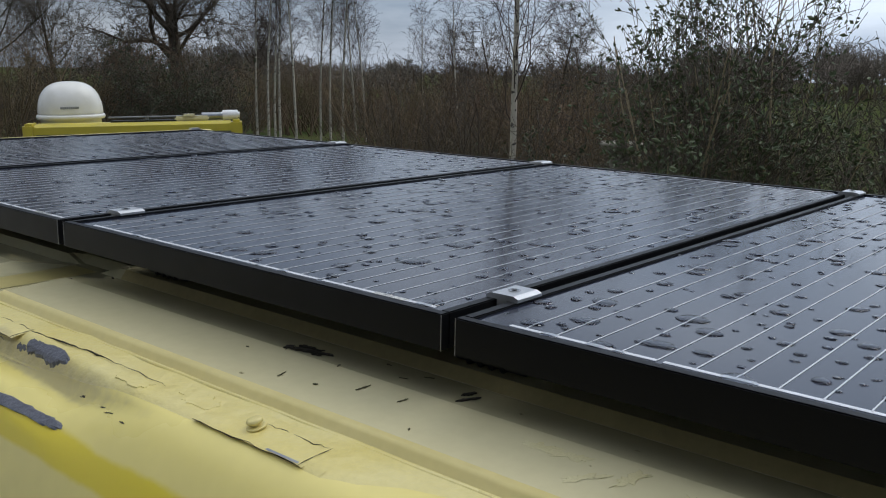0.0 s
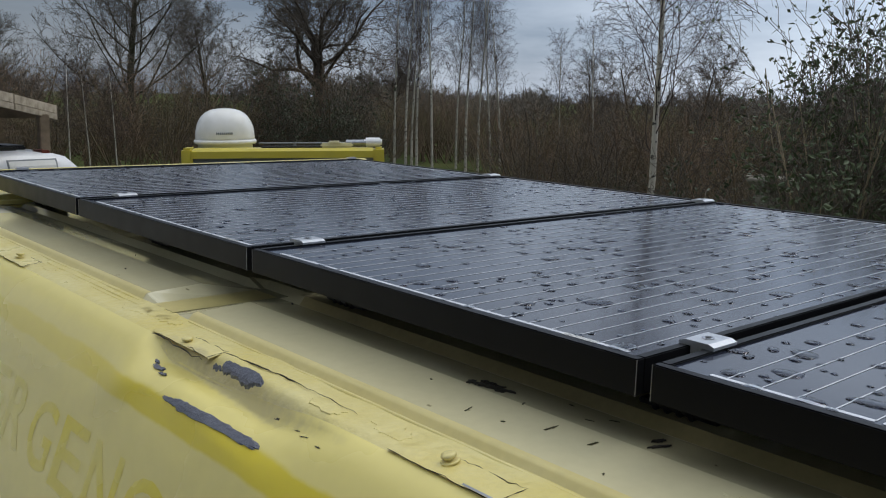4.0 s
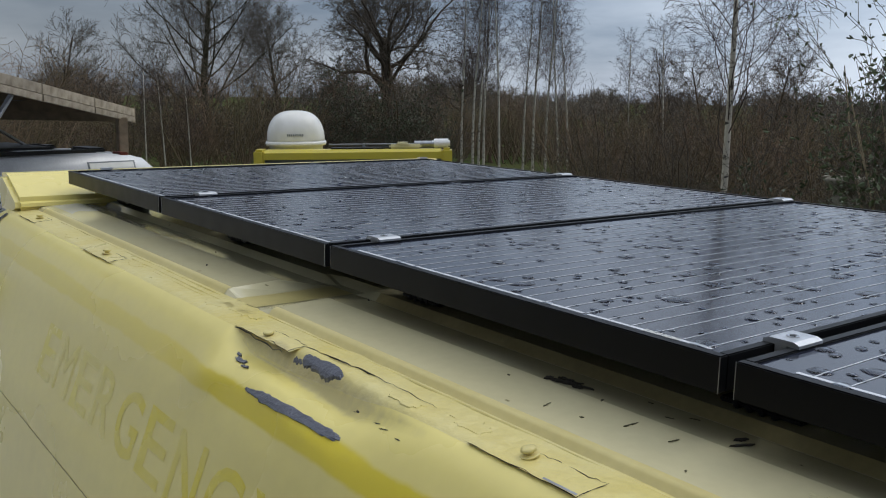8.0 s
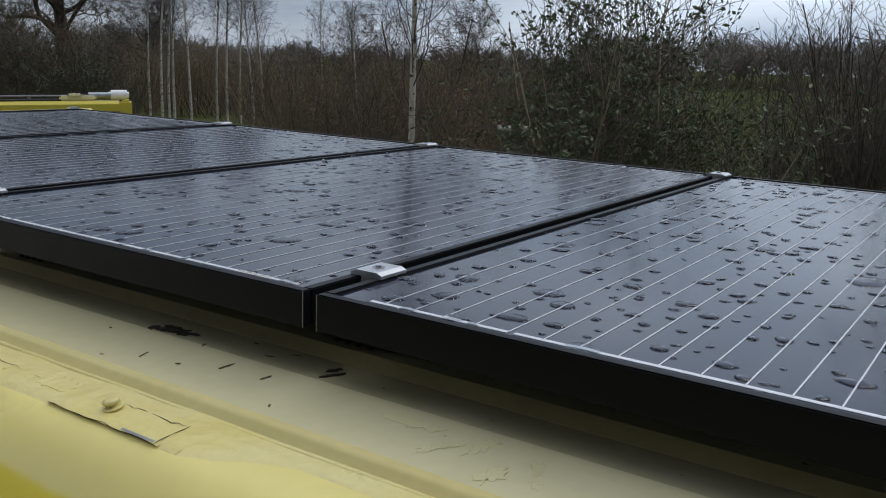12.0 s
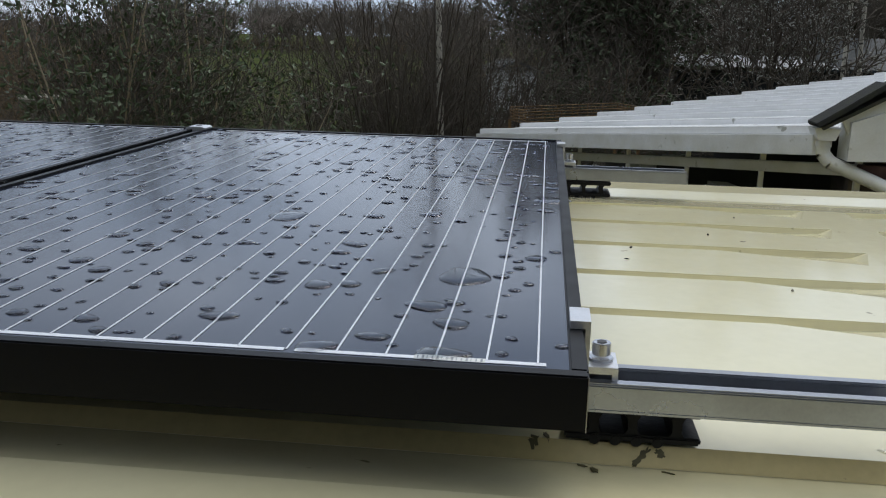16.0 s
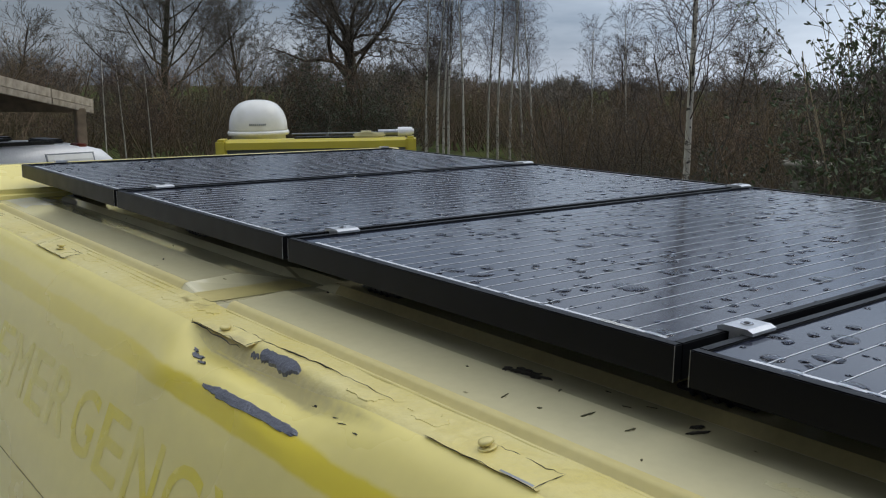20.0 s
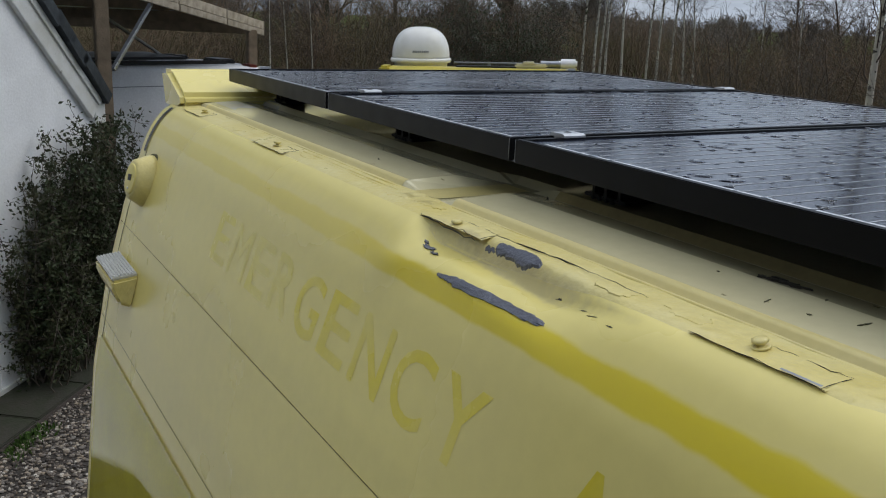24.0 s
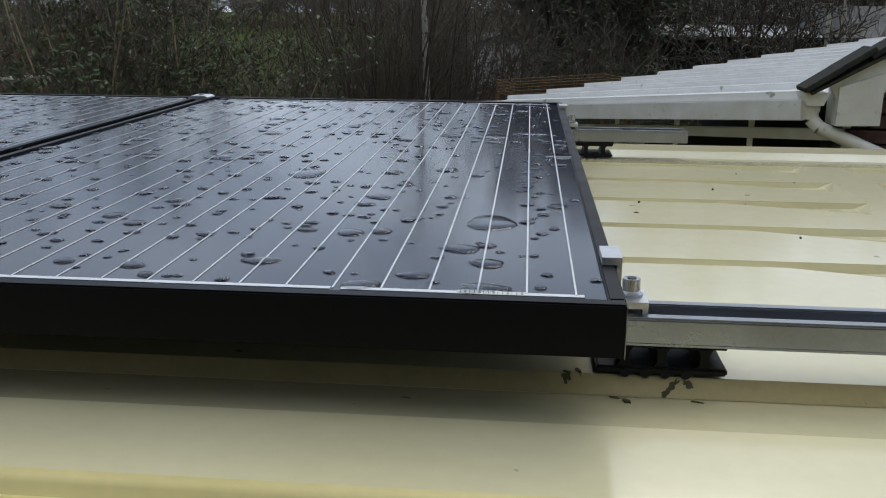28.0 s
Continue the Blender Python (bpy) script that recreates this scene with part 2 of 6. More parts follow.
dirt_and_shade(M_LEDGE, (0.40, 0.34, 0.18), -1.15, -0.150, 0.22, 0.012, 0.65)
M_FAINT = mat("faint_letter_yellow", (0.80, 0.69, 0.13), 0.28, var=0.12, scale=14, col2=(0.79, 0.69, 0.22), fine=0.02)
M_BOLD = mat("strong_letter_yellow", (0.68, 0.55, 0.028), 0.32, var=0.1, scale=9, col2=(0.70, 0.60, 0.14), fine=0.02)
M_GHOST = mat("ghost_letter_yellow", (0.78, 0.65, 0.055), 0.28, var=0.12, scale=9, col2=(0.79, 0.68, 0.17), fine=0.02)
M_LIME = mat("bright_yellow_panel", (0.58, 0.50, 0.025), 0.05, var=0.08, scale=6, fine=0.05)
M_SCRAPE = mat("bare_grey_metal", (0.16, 0.17, 0.21), 0.45, metal=0.4, var=0.12, scale=40, fine=0.12, bump=0.3, bscale=220)
M_CRACK = mat("dark_cracked_sealant", (0.035, 0.03, 0.02), 0.8, var=0.2, scale=60)
M_SMEAR = mat("olive_smear", (0.09, 0.08, 0.03), 0.7, var=0.2, scale=60)
M_FRAME = mat("black_anodised_frame", (0.007, 0.0075, 0.009), 0.42, metal=0.0, var=0.1, scale=20, fine=0.05, spec=0.15)
M_EDGE = mat("bare_aluminium_edge", (0.55, 0.56, 0.58), 0.35, metal=0.9, scale=30)
M_CELL = mat("dark_solar_glass", (0.020, 0.024, 0.042), 0.11, var=0.1, scale=9, fine=0.04, spec=0.6)
M_BUS = mat("tinned_ribbon", (0.76, 0.78, 0.82), 0.38, metal=0.3, var=0.08, scale=30)
M_ALU = mat("milled_aluminium", (0.72, 0.73, 0.75), 0.32, metal=0.85, var=0.08, scale=60, bump=0.05, bscale=300)
M_GALV = mat("galvanised_steel", (0.36, 0.38, 0.42), 0.30, metal=0.95, var=0.1, scale=22, col2=(0.29, 0.30, 0.32), bump=0.015, bscale=120, fine=0.04)
M_STEEL = plain("stainless_steel", (0.55, 0.55, 0.56), 0.25, 0.95)
M_RUBBER = mat("black_rubber", (0.010, 0.010, 0.010), 0.55, var=0.2, scale=50, bump=0.1, bscale=200, spec=0.25)
M_BLACK = mat("black_plastic", (0.015, 0.015, 0.016), 0.4, scale=20)
M_WATER = plain("water", (0.9, 0.95, 1.0), 0.0, 0.0, 1.33, 1.0)
M_WHITE = mat("white_gloss_plastic", (0.80, 0.80, 0.78), 0.25, var=0.03, scale=8, col2=(0.72, 0.72, 0.68), fine=0.02)
M_YEL2 = mat("yellow_vehicle_paint", (0.62, 0.52, 0.06), 0.3, var=0.1, scale=3, col2=(0.55, 0.46, 0.07), fine=0.03)
M_GREY = mat("grey_panel_paint", (0.22, 0.24, 0.26), 0.4, scale=4)
M_SILVER = mat("silver_white_van_paint", (0.80, 0.81, 0.83), 0.3, var=0.05, scale=3, coat=0.3)
M_RENDER = mat("white_rough_cast", (0.92, 0.93, 0.94), 0.9, var=0.06, scale=3, bump=0.3, bscale=45, fine=0.05)
M_SLATE = mat("dark_slate", (0.05, 0.058, 0.065), 0.5, var=0.2, scale=12, bump=0.25, bscale=60, rand=0.25, spec=0.25)
M_UPVC = mat("white_upvc", (0.74, 0.75, 0.74), 0.35, var=0.05, scale=6, col2=(0.62, 0.62, 0.57), fine=0.03, spots=(18, 0.66, 0.1, (0.4, 0.4, 0.34)))
M_REDDOOR = mat("brick_red_door_paint", (0.125, 0.018, 0.010), 0.45, var=0.1, scale=7, bump=0.1, bscale=60)
M_IRON = mat("black_iron", (0.03, 0.022, 0.018), 0.6, metal=0.4, var=0.3, scale=30, bump=0.2, bscale=120)
M_WOOD = mat("weathered_grey_wood", (0.43, 0.37, 0.29), 0.8, var=0.15, scale=8, col2=(0.24, 0.20, 0.15), bump=0.4, bscale=70, fine=0.1, rand=0.15)
M_WOOD2 = mat("brown_timber_post", (0.25, 0.19, 0.13), 0.8, var=0.15, scale=10, bump=0.3, bscale=70, fine=0.1)
M_BRICK = mat("red_brick", (0.085, 0.040, 0.034), 0.85, var=0.2, scale=14, bump=0.35, bscale=90, fine=0.1, rand=0.35)
M_MORTAR = mat("mortar", (0.085, 0.07, 0.062), 0.9, scale=20, bump=0.3, bscale=120)
M_TILE = mat("mossy_dark_roof_tile", (0.030, 0.031, 0.033), 0.9, var=0.2, scale=14, col2=(0.042, 0.044, 0.036), bump=0.5, bscale=70, rand=0.25, spec=0.08)
M_SHEET = mat("white_plastic_roof_sheet", (0.84, 0.85, 0.86), 0.25, var=0.06, scale=3, col2=(0.74, 0.75, 0.75), fine=0.03, spots=(9, 0.68, 0.05, (0.35, 0.36, 0.33)))
M_GLASS = plain("window_glass", (0.9, 0.95, 0.95), 0.02, 0.0, 1.45, 1.0)
M_DARK = mat("room_gloom_and_dark_timber", (0.03, 0.03, 0.028), 0.9, scale=4)
M_DKGLASS = plain("dark_tinted_glass", (0.008, 0.009, 0.01), 0.04)
M_RUST = mat("rusty_iron", (0.20, 0.12, 0.05), 0.85, var=0.25, scale=30, bump=0.3, bscale=120)
M_STONE = mat("lichened_stone", (0.26, 0.24, 0.20), 0.95, var=0.2, scale=14, col2=(0.16, 0.15, 0.11), bump=0.6, bscale=60)
M_GRAVEL = mat("gravel_bed", (0.05, 0.043, 0.037), 0.9, var=0.2, scale=30, bump=0.9, bscale=70, fine=0.2)
M_PEBBLE = mat("gravel_stones", (0.9, 0.88, 0.85), 0.45, var=0.25, scale=60, col2=(0.5, 0.46, 0.42), fine=0.15)
M_GRASS = mat("winter_grass", (0.046, 0.064, 0.024), 0.95, var=0.25, scale=0.4, col2=(0.08, 0.085, 0.035), bump=0.3, bscale=14, fine=0.15, spec=0.0)
M_SLAB = mat("mossy_slabs", (0.040, 0.036, 0.028), 0.85, var=0.25, scale=9, col2=(0.026, 0.034, 0.016), bump=0.5, bscale=50)
M_TERRA = mat("terracotta", (0.30, 0.12, 0.06), 0.8, scale=12)
M_BARK = mat("dark_bark", (0.088, 0.071, 0.056), 0.95, var=0.2, scale=5, bump=0.5, bscale=30, spec=0.15)
M_MOSSBARK = mat("mossy_olive_bark", (0.072, 0.068, 0.042), 0.95, var=0.2, scale=4, bump=0.4, bscale=30, spec=0.15)
M_TWIG = mat("brown_twigs", (0.125, 0.107, 0.088), 0.95, var=0.15, scale=2, spec=0.15)
# brown twigs of the far woods, lightened so that distance haze sits in the colour
M_FARWOOD = mat("haze_paled_twigs", (0.21, 0.175, 0.155), 0.95, var=0.25, scale=0.05, col2=(0.15, 0.14, 0.115), spec=0.1)
M_TWIGR = mat("reddish_brown_twigs", (0.205, 0.14, 0.098), 0.95, var=0.2, scale=0.45, col2=(0.115, 0.11, 0.055), spec=0.15, rand=0.28)
M_TWIGP = mat("pale_tan_stems", (0.34, 0.28, 0.19), 0.9, var=0.2, scale=2, spec=0.15)
M_TWIGV = mat("purplish_birch_twigs", (0.075, 0.058, 0.052), 0.95, var=0.1, scale=2, spec=0.15)
M_BIRCH = mat("white_birch_bark", (0.56, 0.52, 0.44), 0.85, var=0.1, scale=4, bump=0.3, bscale=40, spots=(14, 0.58, 0.05, (0.05, 0.045, 0.04)))
M_LEAF = mat("grey_green_leaves", (0.055, 0.08, 0.034), 0.5, var=0.2, scale=3, col2=(0.10, 0.125, 0.07), spec=0.3)
M_IVY = mat("dark_evergreen_leaves", (0.055, 0.074, 0.041), 0.5, var=0.2, scale=2, col2=(0.075, 0.085, 0.048), spec=0.2)
M_CREEP = mat("climbing_rose_leaves", (0.036, 0.056, 0.024), 0.5, var=0.3, scale=6, col2=(0.058, 0.056, 0.028), spec=0.2)
M_SILVERLEAF = mat("silvery_catkins", (0.38, 0.38, 0.34), 0.8, var=0.15, scale=3, spec=0.2)


# ---- mesh helpers ----
def part(name, bm, material, parent=None, label=""):
    me = bpy.data.meshes.new(name)
    if isinstance(bm, bmesh.types.BMesh):
        bm.normal_update()
        bm.to_mesh(me)
        bm.free()
    else:
        me = bm
    if material:
        me.materials.append(material)
    ob = new(name, me)
    if parent:
        ob.parent = parent
    if label:
        ob["label"] = label
    return ob


def thing(name, label, category, at=(0, 0, 0), turn=0.0, group="", kind=""):
    ob = new(name)
    ob.matrix_world = pose(*at, 0, 0, turn)
    return tagged(ob, label, category, group, kind)


def box(x0, x1, y0, y1, z0, z1, bevel=0.0, bm=None):
    own = bm is None
    bm = bm or bmesh.new()
    r = bmesh.ops.create_cube(bm, size=1, matrix=Matrix.Translation(((x0 + x1) / 2, (y0 + y1) / 2, (z0 + z1) / 2)) @ Matrix.Diagonal((abs(x1 - x0), abs(y1 - y0), abs(z1 - z0), 1)))
    if bevel:
        es = list({e for v in r["verts"] for e in v.link_edges})
        bmesh.ops.bevel(bm, geom=es, offset=bevel, segments=2, affect="EDGES")
    return bm


def cyl(r, h, at=(0, 0, 0), r2=None, seg=20, axis="z", bm=None, bevel=0.0):
    bm = bm or bmesh.new()
    turn = {"z": Matrix(), "x": Matrix.Rotation(math.pi / 2, 4, "Y"), "y": Matrix.Rotation(math.pi / 2, 4, "X")}[axis]
    q = bmesh.ops.create_cone(bm, cap_ends=True, segments=seg, radius1=r, radius2=r if r2 is None else r2, depth=h, matrix=Matrix.Translation(at) @ turn)
    if bevel:
        es = [e for v in q["verts"] for e in v.link_edges if len(e.link_faces) == 2 and e.calc_face_angle(0) > 1]
        bmesh.ops.bevel(bm, geom=list(set(es)), offset=bevel, segments=2, affect="EDGES")
    return bm


def lathe(profile, seg=32, bm=None):
    bm = bm or bmesh.new()
    rings = []
    for r, z in profile:
        rings.append([bm.verts.new((r * math.cos(a), r * math.sin(a), z)) for a in np.linspace(0, 2 * math.pi, seg, endpoint=False)])
    for a, b in zip(rings, rings[1:]):
        for i in range(seg):
            bm.faces.new((a[i], a[(i + 1) % seg], b[(i + 1) % seg], b[i]))
    bm.faces.new(rings[0][::-1])
    bm.faces.new(rings[-1])
    for f in bm.faces:
        f.smooth = True
    return bm


def extrude_profile(pts, a, b, axis="x", bm=None, closed=True):
    """A closed outline in the other two axes, drawn out from a to b."""
    bm = bm or bmesh.new()
    put = {"x": lambda s, p: (s, p[0], p[1]), "y": lambda s, p: (p[0], s, p[1]), "z": lambda s, p: (p[0], p[1], s)}[axis]
    r0, r1 = [bm.verts.new(put(a, p)) for p in pts], [bm.verts.new(put(b, p)) for p in pts]
    n = len(pts)
    for i in range(n if closed else n - 1):
        bm.faces.new((r0[i], r0[(i + 1) % n], r1[(i + 1) % n], r1[i]))
    if closed:
        bm.faces.new(r0[::-1])
        bm.faces.new(r1)
    bmesh.ops.recalc_face_normals(bm, faces=bm.faces)
    return bm


def raw_mesh(name, verts, faces_flat, counts, smooth=True):
    me = bpy.data.meshes.new(name)
    verts = np.asarray(verts, np.float32)
    counts = np.asarray(counts, np.int32)
    me.vertices.add(len(verts))
    me.vertices.foreach_set("co", verts.ravel())
    me.loops.add(len(faces_flat))
    me.loops.foreach_set("vertex_index", np.asarray(faces_flat, np.int32))
    me.polygons.add(len(counts))
    me.polygons.foreach_set("loop_start", np.r_[0, np.cumsum(counts)[:-1]].astype(np.int32))
    me.polygons.foreach_set("use_smooth", np.full(len(counts), smooth))
    me.update(calc_edges=True)
    me.validate()
    return me


def tubes(name, lines, sides=4):
    """One mesh of tapered tubes. lines: (points, radii)."""
    V, F, base = [], [], 0
    by = {}
    for p, r in lines:
        by.setdefault(len(p), []).append((p, r))
    for n, some in by.items():
        P = np.array([p for p, _ in some], float)
        R = np.array([r for _, r in some], float)
        T = np.gradient(P, axis=1)
        T /= np.linalg.norm(T, axis=2, keepdims=True) + 1e-9
        mean = T.mean(1, keepdims=True)
        ref = np.where(np.abs(mean[..., 2:3]) > 0.8, np.array([1.0, 0.1, 0]), np.array([0.1, 0, 1.0]))
        U = np.cross(T, ref)
        U /= np.linalg.norm(U, axis=2, keepdims=True) + 1e-9
        W = np.cross(T, U)
        a = np.arange(sides) * 2 * np.pi / sides
        ring = P[:, :, None] + R[:, :, None, None] * (np.cos(a)[:, None] * U[:, :, None] + np.sin(a)[:, None] * W[:, :, None])
        V.append(ring.reshape(-1, 3))
        m = len(some)
        idx = base + np.arange(m * n * sides).reshape(m, n, sides)
        nx = np.roll(idx, -1, 2)
        F.append(np.stack([idx[:, :-1], nx[:, :-1], nx[:, 1:], idx[:, 1:]], -1).reshape(-1, 4))
        base += m * n * sides
    F = np.concatenate(F)
    return raw_mesh(name, np.concatenate(V), F.ravel(), np.full(len(F), 4))


def leaves(name, at, size, rng, long=2.0, hang=0.0):
    """Folded leaves, four triangles each, at the given places."""
    at = np.asarray(at, float)
    n = len(at)
    d = rng.normal(size=(n, 3))
    d[:, 2] -= hang
    d /= np.linalg.norm(d, axis=1, keepdims=True)
    s = np.cross(d, rng.normal(size=(n, 3)))
    s /= np.linalg.norm(s, axis=1, keepdims=True)
    u = np.cross(d, s)
    k = (size * rng.uniform(0.6, 1.3, n))[:, None]
    tip, mid = at + d * k * long, at + d * k * long * 0.45
    V = np.stack([at, mid + s * k * 0.5 + u * k * 0.15, tip, mid - s * k * 0.5 + u * k * 0.15, mid - u * k * 0.05], 1).reshape(-1, 3)
    b = 5 * np.arange(n)[:, None]
    F = np.concatenate([b + np.array([[0, 1, 4]]), b + np.array([[1, 2, 4]]), b + np.array([[2, 3, 4]]), b + np.array([[3, 0, 4]])])
    return raw_mesh(name, V, F.ravel(), np.full(len(F), 3), smooth=False)


def surface(name, fn, us, vs, smooth=True):
    """A sheet of quads from a function of two parameters."""
    V = [fn(u, v) for u in us for v in vs]
    n, m = len(us), len(vs)
    i = np.arange(n * m).reshape(n, m)
    F = np.stack([i[:-1, :-1], i[1:, :-1], i[1:, 1:], i[:-1, 1:]], -1).reshape(-1, 4)
    return raw_mesh(name, V, F.ravel(), np.full(len(F), 4), smooth)


# ---- ground ----
def ground_sheet():
    us = np.r_[np.linspace(-400, -30, 14), np.linspace(-25, 25, 41), np.linspace(30, 400, 14)]
    def fn(u, v):
        far = max(0.0, math.hypot(u, v) - 45)
        return (u, v, -0.004 + 0.08 * noise.noise((u * 0.09, v * 0.09, 0)) * min(1, far / 10) - 0.004 * min(far, 60))
    ob = part("ground", surface("ground", fn, us, us), M_GRASS)
    tagged(ob, "rough green winter grass field and lawn", "ground", kind="structure")


ground_sheet()
gravel = part("driveway", box(-16, 7, -7, 4.6, -0.05, 0.012), M_GRAVEL)
tagged(gravel, "grey and brown pebble gravel drive", "gravel", kind="structure")

# ---- the ambulance ----
Z = 2.72
REAR, FRONT = -2.93, 2.3
SIDE = [(-0.090, 2.621), (-0.152, 2.616), (-0.176, 2.599), (-0.200, 2.569), (-0.222, 2.529), (-0.285, 2.356), (-0.343, 2.145), (-0.392, 1.89), (-0.432, 1.48), (-0.45, 1.0), (-0.45, 0.45)]
MID = 0.605
van = thing("ambulance_van", "pale yellow retired ambulance van with a ribbed cream roof", "van")


def side_y(z):
    ys, zs = [p[0] for p in SIDE][::-1], [p[1] for p in SIDE][::-1]
    return float(np.interp(z, zs, ys))


def ease(a, b, x):
    t = min(1.0, max(0.0, (x - a) / (b - a)))
    return t * t * (3 - 2 * t)


def dent(x, y, z):
    """The shoulder crushed into a shelf under the ledge: how far inward and down a point goes."""
    a = ease(-1.405, -1.325, x) * (1 - ease(-1.10, -0.90, x))
    c = 0.010 * ease(-1.25, -0.95, x)
    drop = float(np.interp(y + c, [-0.212, -0.206, -0.200, -0.193, -0.186, -0.172, -0.160, -0.150, -0.140, -0.131], [0, -0.0025, -0.0045, -0.001, 0.004, 0.014, 0.0225, 0.026, 0.007, 0]))
    b = math.exp(-((x + 1.375) / 0.05) ** 2) * math.exp(-((z - 2.565) / 0.028) ** 2)
    ruck = 0.0012 * noise.noise((x * 22, y * 90, 3)) * a
    return (-0.007 * b, (ruck - drop) * a)


def side_point(x, s, out=0.0, dented=True):
    """s runs along the side's outline, in metres from the ledge."""
    k = int(np.searchsorted(ARC, s, side="right") - 1)
    k = min(max(k, 0), len(SIDE_FINE) - 2)
    f = (s - ARC[k]) / (ARC[k + 1] - ARC[k])
    (y0, z0), (y1, z1) = SIDE_FINE[k], SIDE_FINE[k + 1]
    y, z = y0 + f * (y1 - y0), z0 + f * (z1 - z0)
    ty, tz = y1 - y0, z1 - z0
    n = math.hypot(ty, tz)
    dy, dz = dent(x, y, z) if dented else (0.0, 0.0)
    corner = max(0.0, (REAR + 0.10) - x)
    inn = 0.10 - math.sqrt(max(0.0, 0.01 - corner * corner)) if corner > 0 else 0.0
    return (x, y + dy + out * tz / n + min(inn, 0.1), z + dz - out * ty / n)


def refine(pts, step):
    q = np.array(pts, float)
    t = np.r_[0, np.cumsum(np.linalg.norm(np.diff(q, axis=0), axis=1))]
    for _ in range(2):
        tt = np.arange(0, t[-1] + step * 0.5, step)
        q2 = np.stack([np.interp(tt, t, q[:, 0]), np.interp(tt, t, q[:, 1])], 1)
        k = np.array([1, 2, 3, 2, 1.0])
        k /= k.sum()
        pad = np.pad(q2, ((2, 2), (0, 0)), mode="reflect", reflect_type="odd")
        q = np.stack([np.convolve(pad[:, i], k, "valid") for i in (0, 1)], 1)
        t = np.r_[0, np.cumsum(np.linalg.norm(np.diff(q, axis=0), axis=1))]
    return [tuple(p) for p in q]


SIDE_FINE = refine(SIDE, 0.006)
ARC = np.r_[0, np.cumsum(np.linalg.norm(np.diff(np.array(SIDE_FINE), axis=0), axis=1))]


def arc_at(z):
    zs = np.array([p[1] for p in SIDE_FINE])
    return float(np.interp(-z, -zs, ARC))


XS = np.r_[np.linspace(REAR, REAR + 0.1, 9), np.linspace(REAR + 0.15, -1.65, 20), np.linspace(-1.6, -0.75, 120), np.linspace(-0.7, FRONT, 24)]
part("side_panel", surface("side_panel", lambda x, s: side_point(x, s), XS, [min(a, ARC[-1] - 1e-4) for a in ARC]), M_SIDE, van)
part("side_panel", surface("side_panel", lambda x, s: (lambda p: (p[0], 2 * MID - p[1], p[2]))(side_point(x, s)), [REAR, REAR + 0.03, REAR + 0.1, 0, FRONT], [min(a, ARC[-1] - 1e-4) for a in ARC[::4]]), M_SIDE, van)

# roof cross-section, from the ledge inward: slope, plateau, then grooves
LAND = 2.633


RISERS = [0.395 + 0.152 * k for k in range(5)]


def hollow(x):
    """Depth of the shallow hollows at the foot of the risers, and how far out they reach."""
    deep = float(np.interp(x, [-2.78, -2.74, 0.20, 0.372, 0.392, 0.455, 0.470, 0.62, 1.95, 2.0], [0, 0.0115, 0.0115, 0.0070, 0, 0, 0.007, 0.0115, 0.0115, 0]))
    wide = float(np.interp(x, [0.20, 0.372, 0.455, 0.470, 0.62], [0.020, 0.066, 0.066, 0.050, 0.020]))
    return deep, wide


def roof_z(y, x):
    """Height of the roof skin: a lipped edge each side, shallow hollows under five low risers between."""
    yy = 2 * MID - y if y > 2 * MID - 0.2 else y
    cut = float(np.interp(x, [-1.575, -1.535, -1.46, -1.415], [1, 0, 0, 1]))
    near = float(np.interp(yy, [-0.101, -0.0885, -0.0800, -0.0740, 0.0125, 0.090, 0.100, 0.108], [2.6175, 2.6175, 2.6285, 2.6298, 2.6338, 2.6205, LAND, LAND]))
    if y > MID and yy < 0.118:
        near = LAND + (near - LAND) * 0.35
    if yy < 0.118:
        return near * cut + min(near, 2.6205) * (1 - cut)
    z = LAND + float(np.interp(yy, [0.228, 0.232], [0.0, 0.0065])) + 0.004 * math.sin(math.pi * min(1.0, max(0.0, (yy - 0.118) / 0.97)))
    z += float(np.interp(x, [0.372, 0.392], [0.0, 0.0003])) * float(np.interp(yy, [0.232, 0.26], [0, 1]))
    deep, wide = hollow(x)
    for r in RISERS:
        z -= deep * float(np.interp(y, [r - 0.0025 - wide, r - 0.0025, r], [0, 1, 0]))
    return z


# lines across the roof; those with a riser follow the edge of its hollow
RY = [(y, None) for y in (-0.101, -0.0885, -0.0800, -0.0740, 0.0125, 0.090, 0.100, 0.108, 0.119, 0.228, 0.232, 0.26)]
for r in RISERS:
    RY += [(r, "edge"), (r - 0.0025, None), (r, None)]
RY += [(2 * MID - y, None) for y in (0.119, 0.108, 0.100, 0.090, 0.0125, -0.0740, -0.0800, -0.0885, -0.101)]
RX = [-2.78, -2.74, -2.72, -2.4, -2.0, -1.575, -1.535, -1.46, -1.415, -1.2, -0.9, -0.6, -0.3, 0, 0.1, 0.20, 0.26, 0.32, 0.372, 0.392, 0.42, 0.455, 0.470, 0.52, 0.57, 0.62, 0.8, 1.0, 1.5, 1.95, 2.0, FRONT]


def roof_point(x, k):
    y, kind = RY[int(k)]
    if kind:
        y = y - 0.0025 - hollow(x)[1]
    return (x, y, roof_z(y, x))


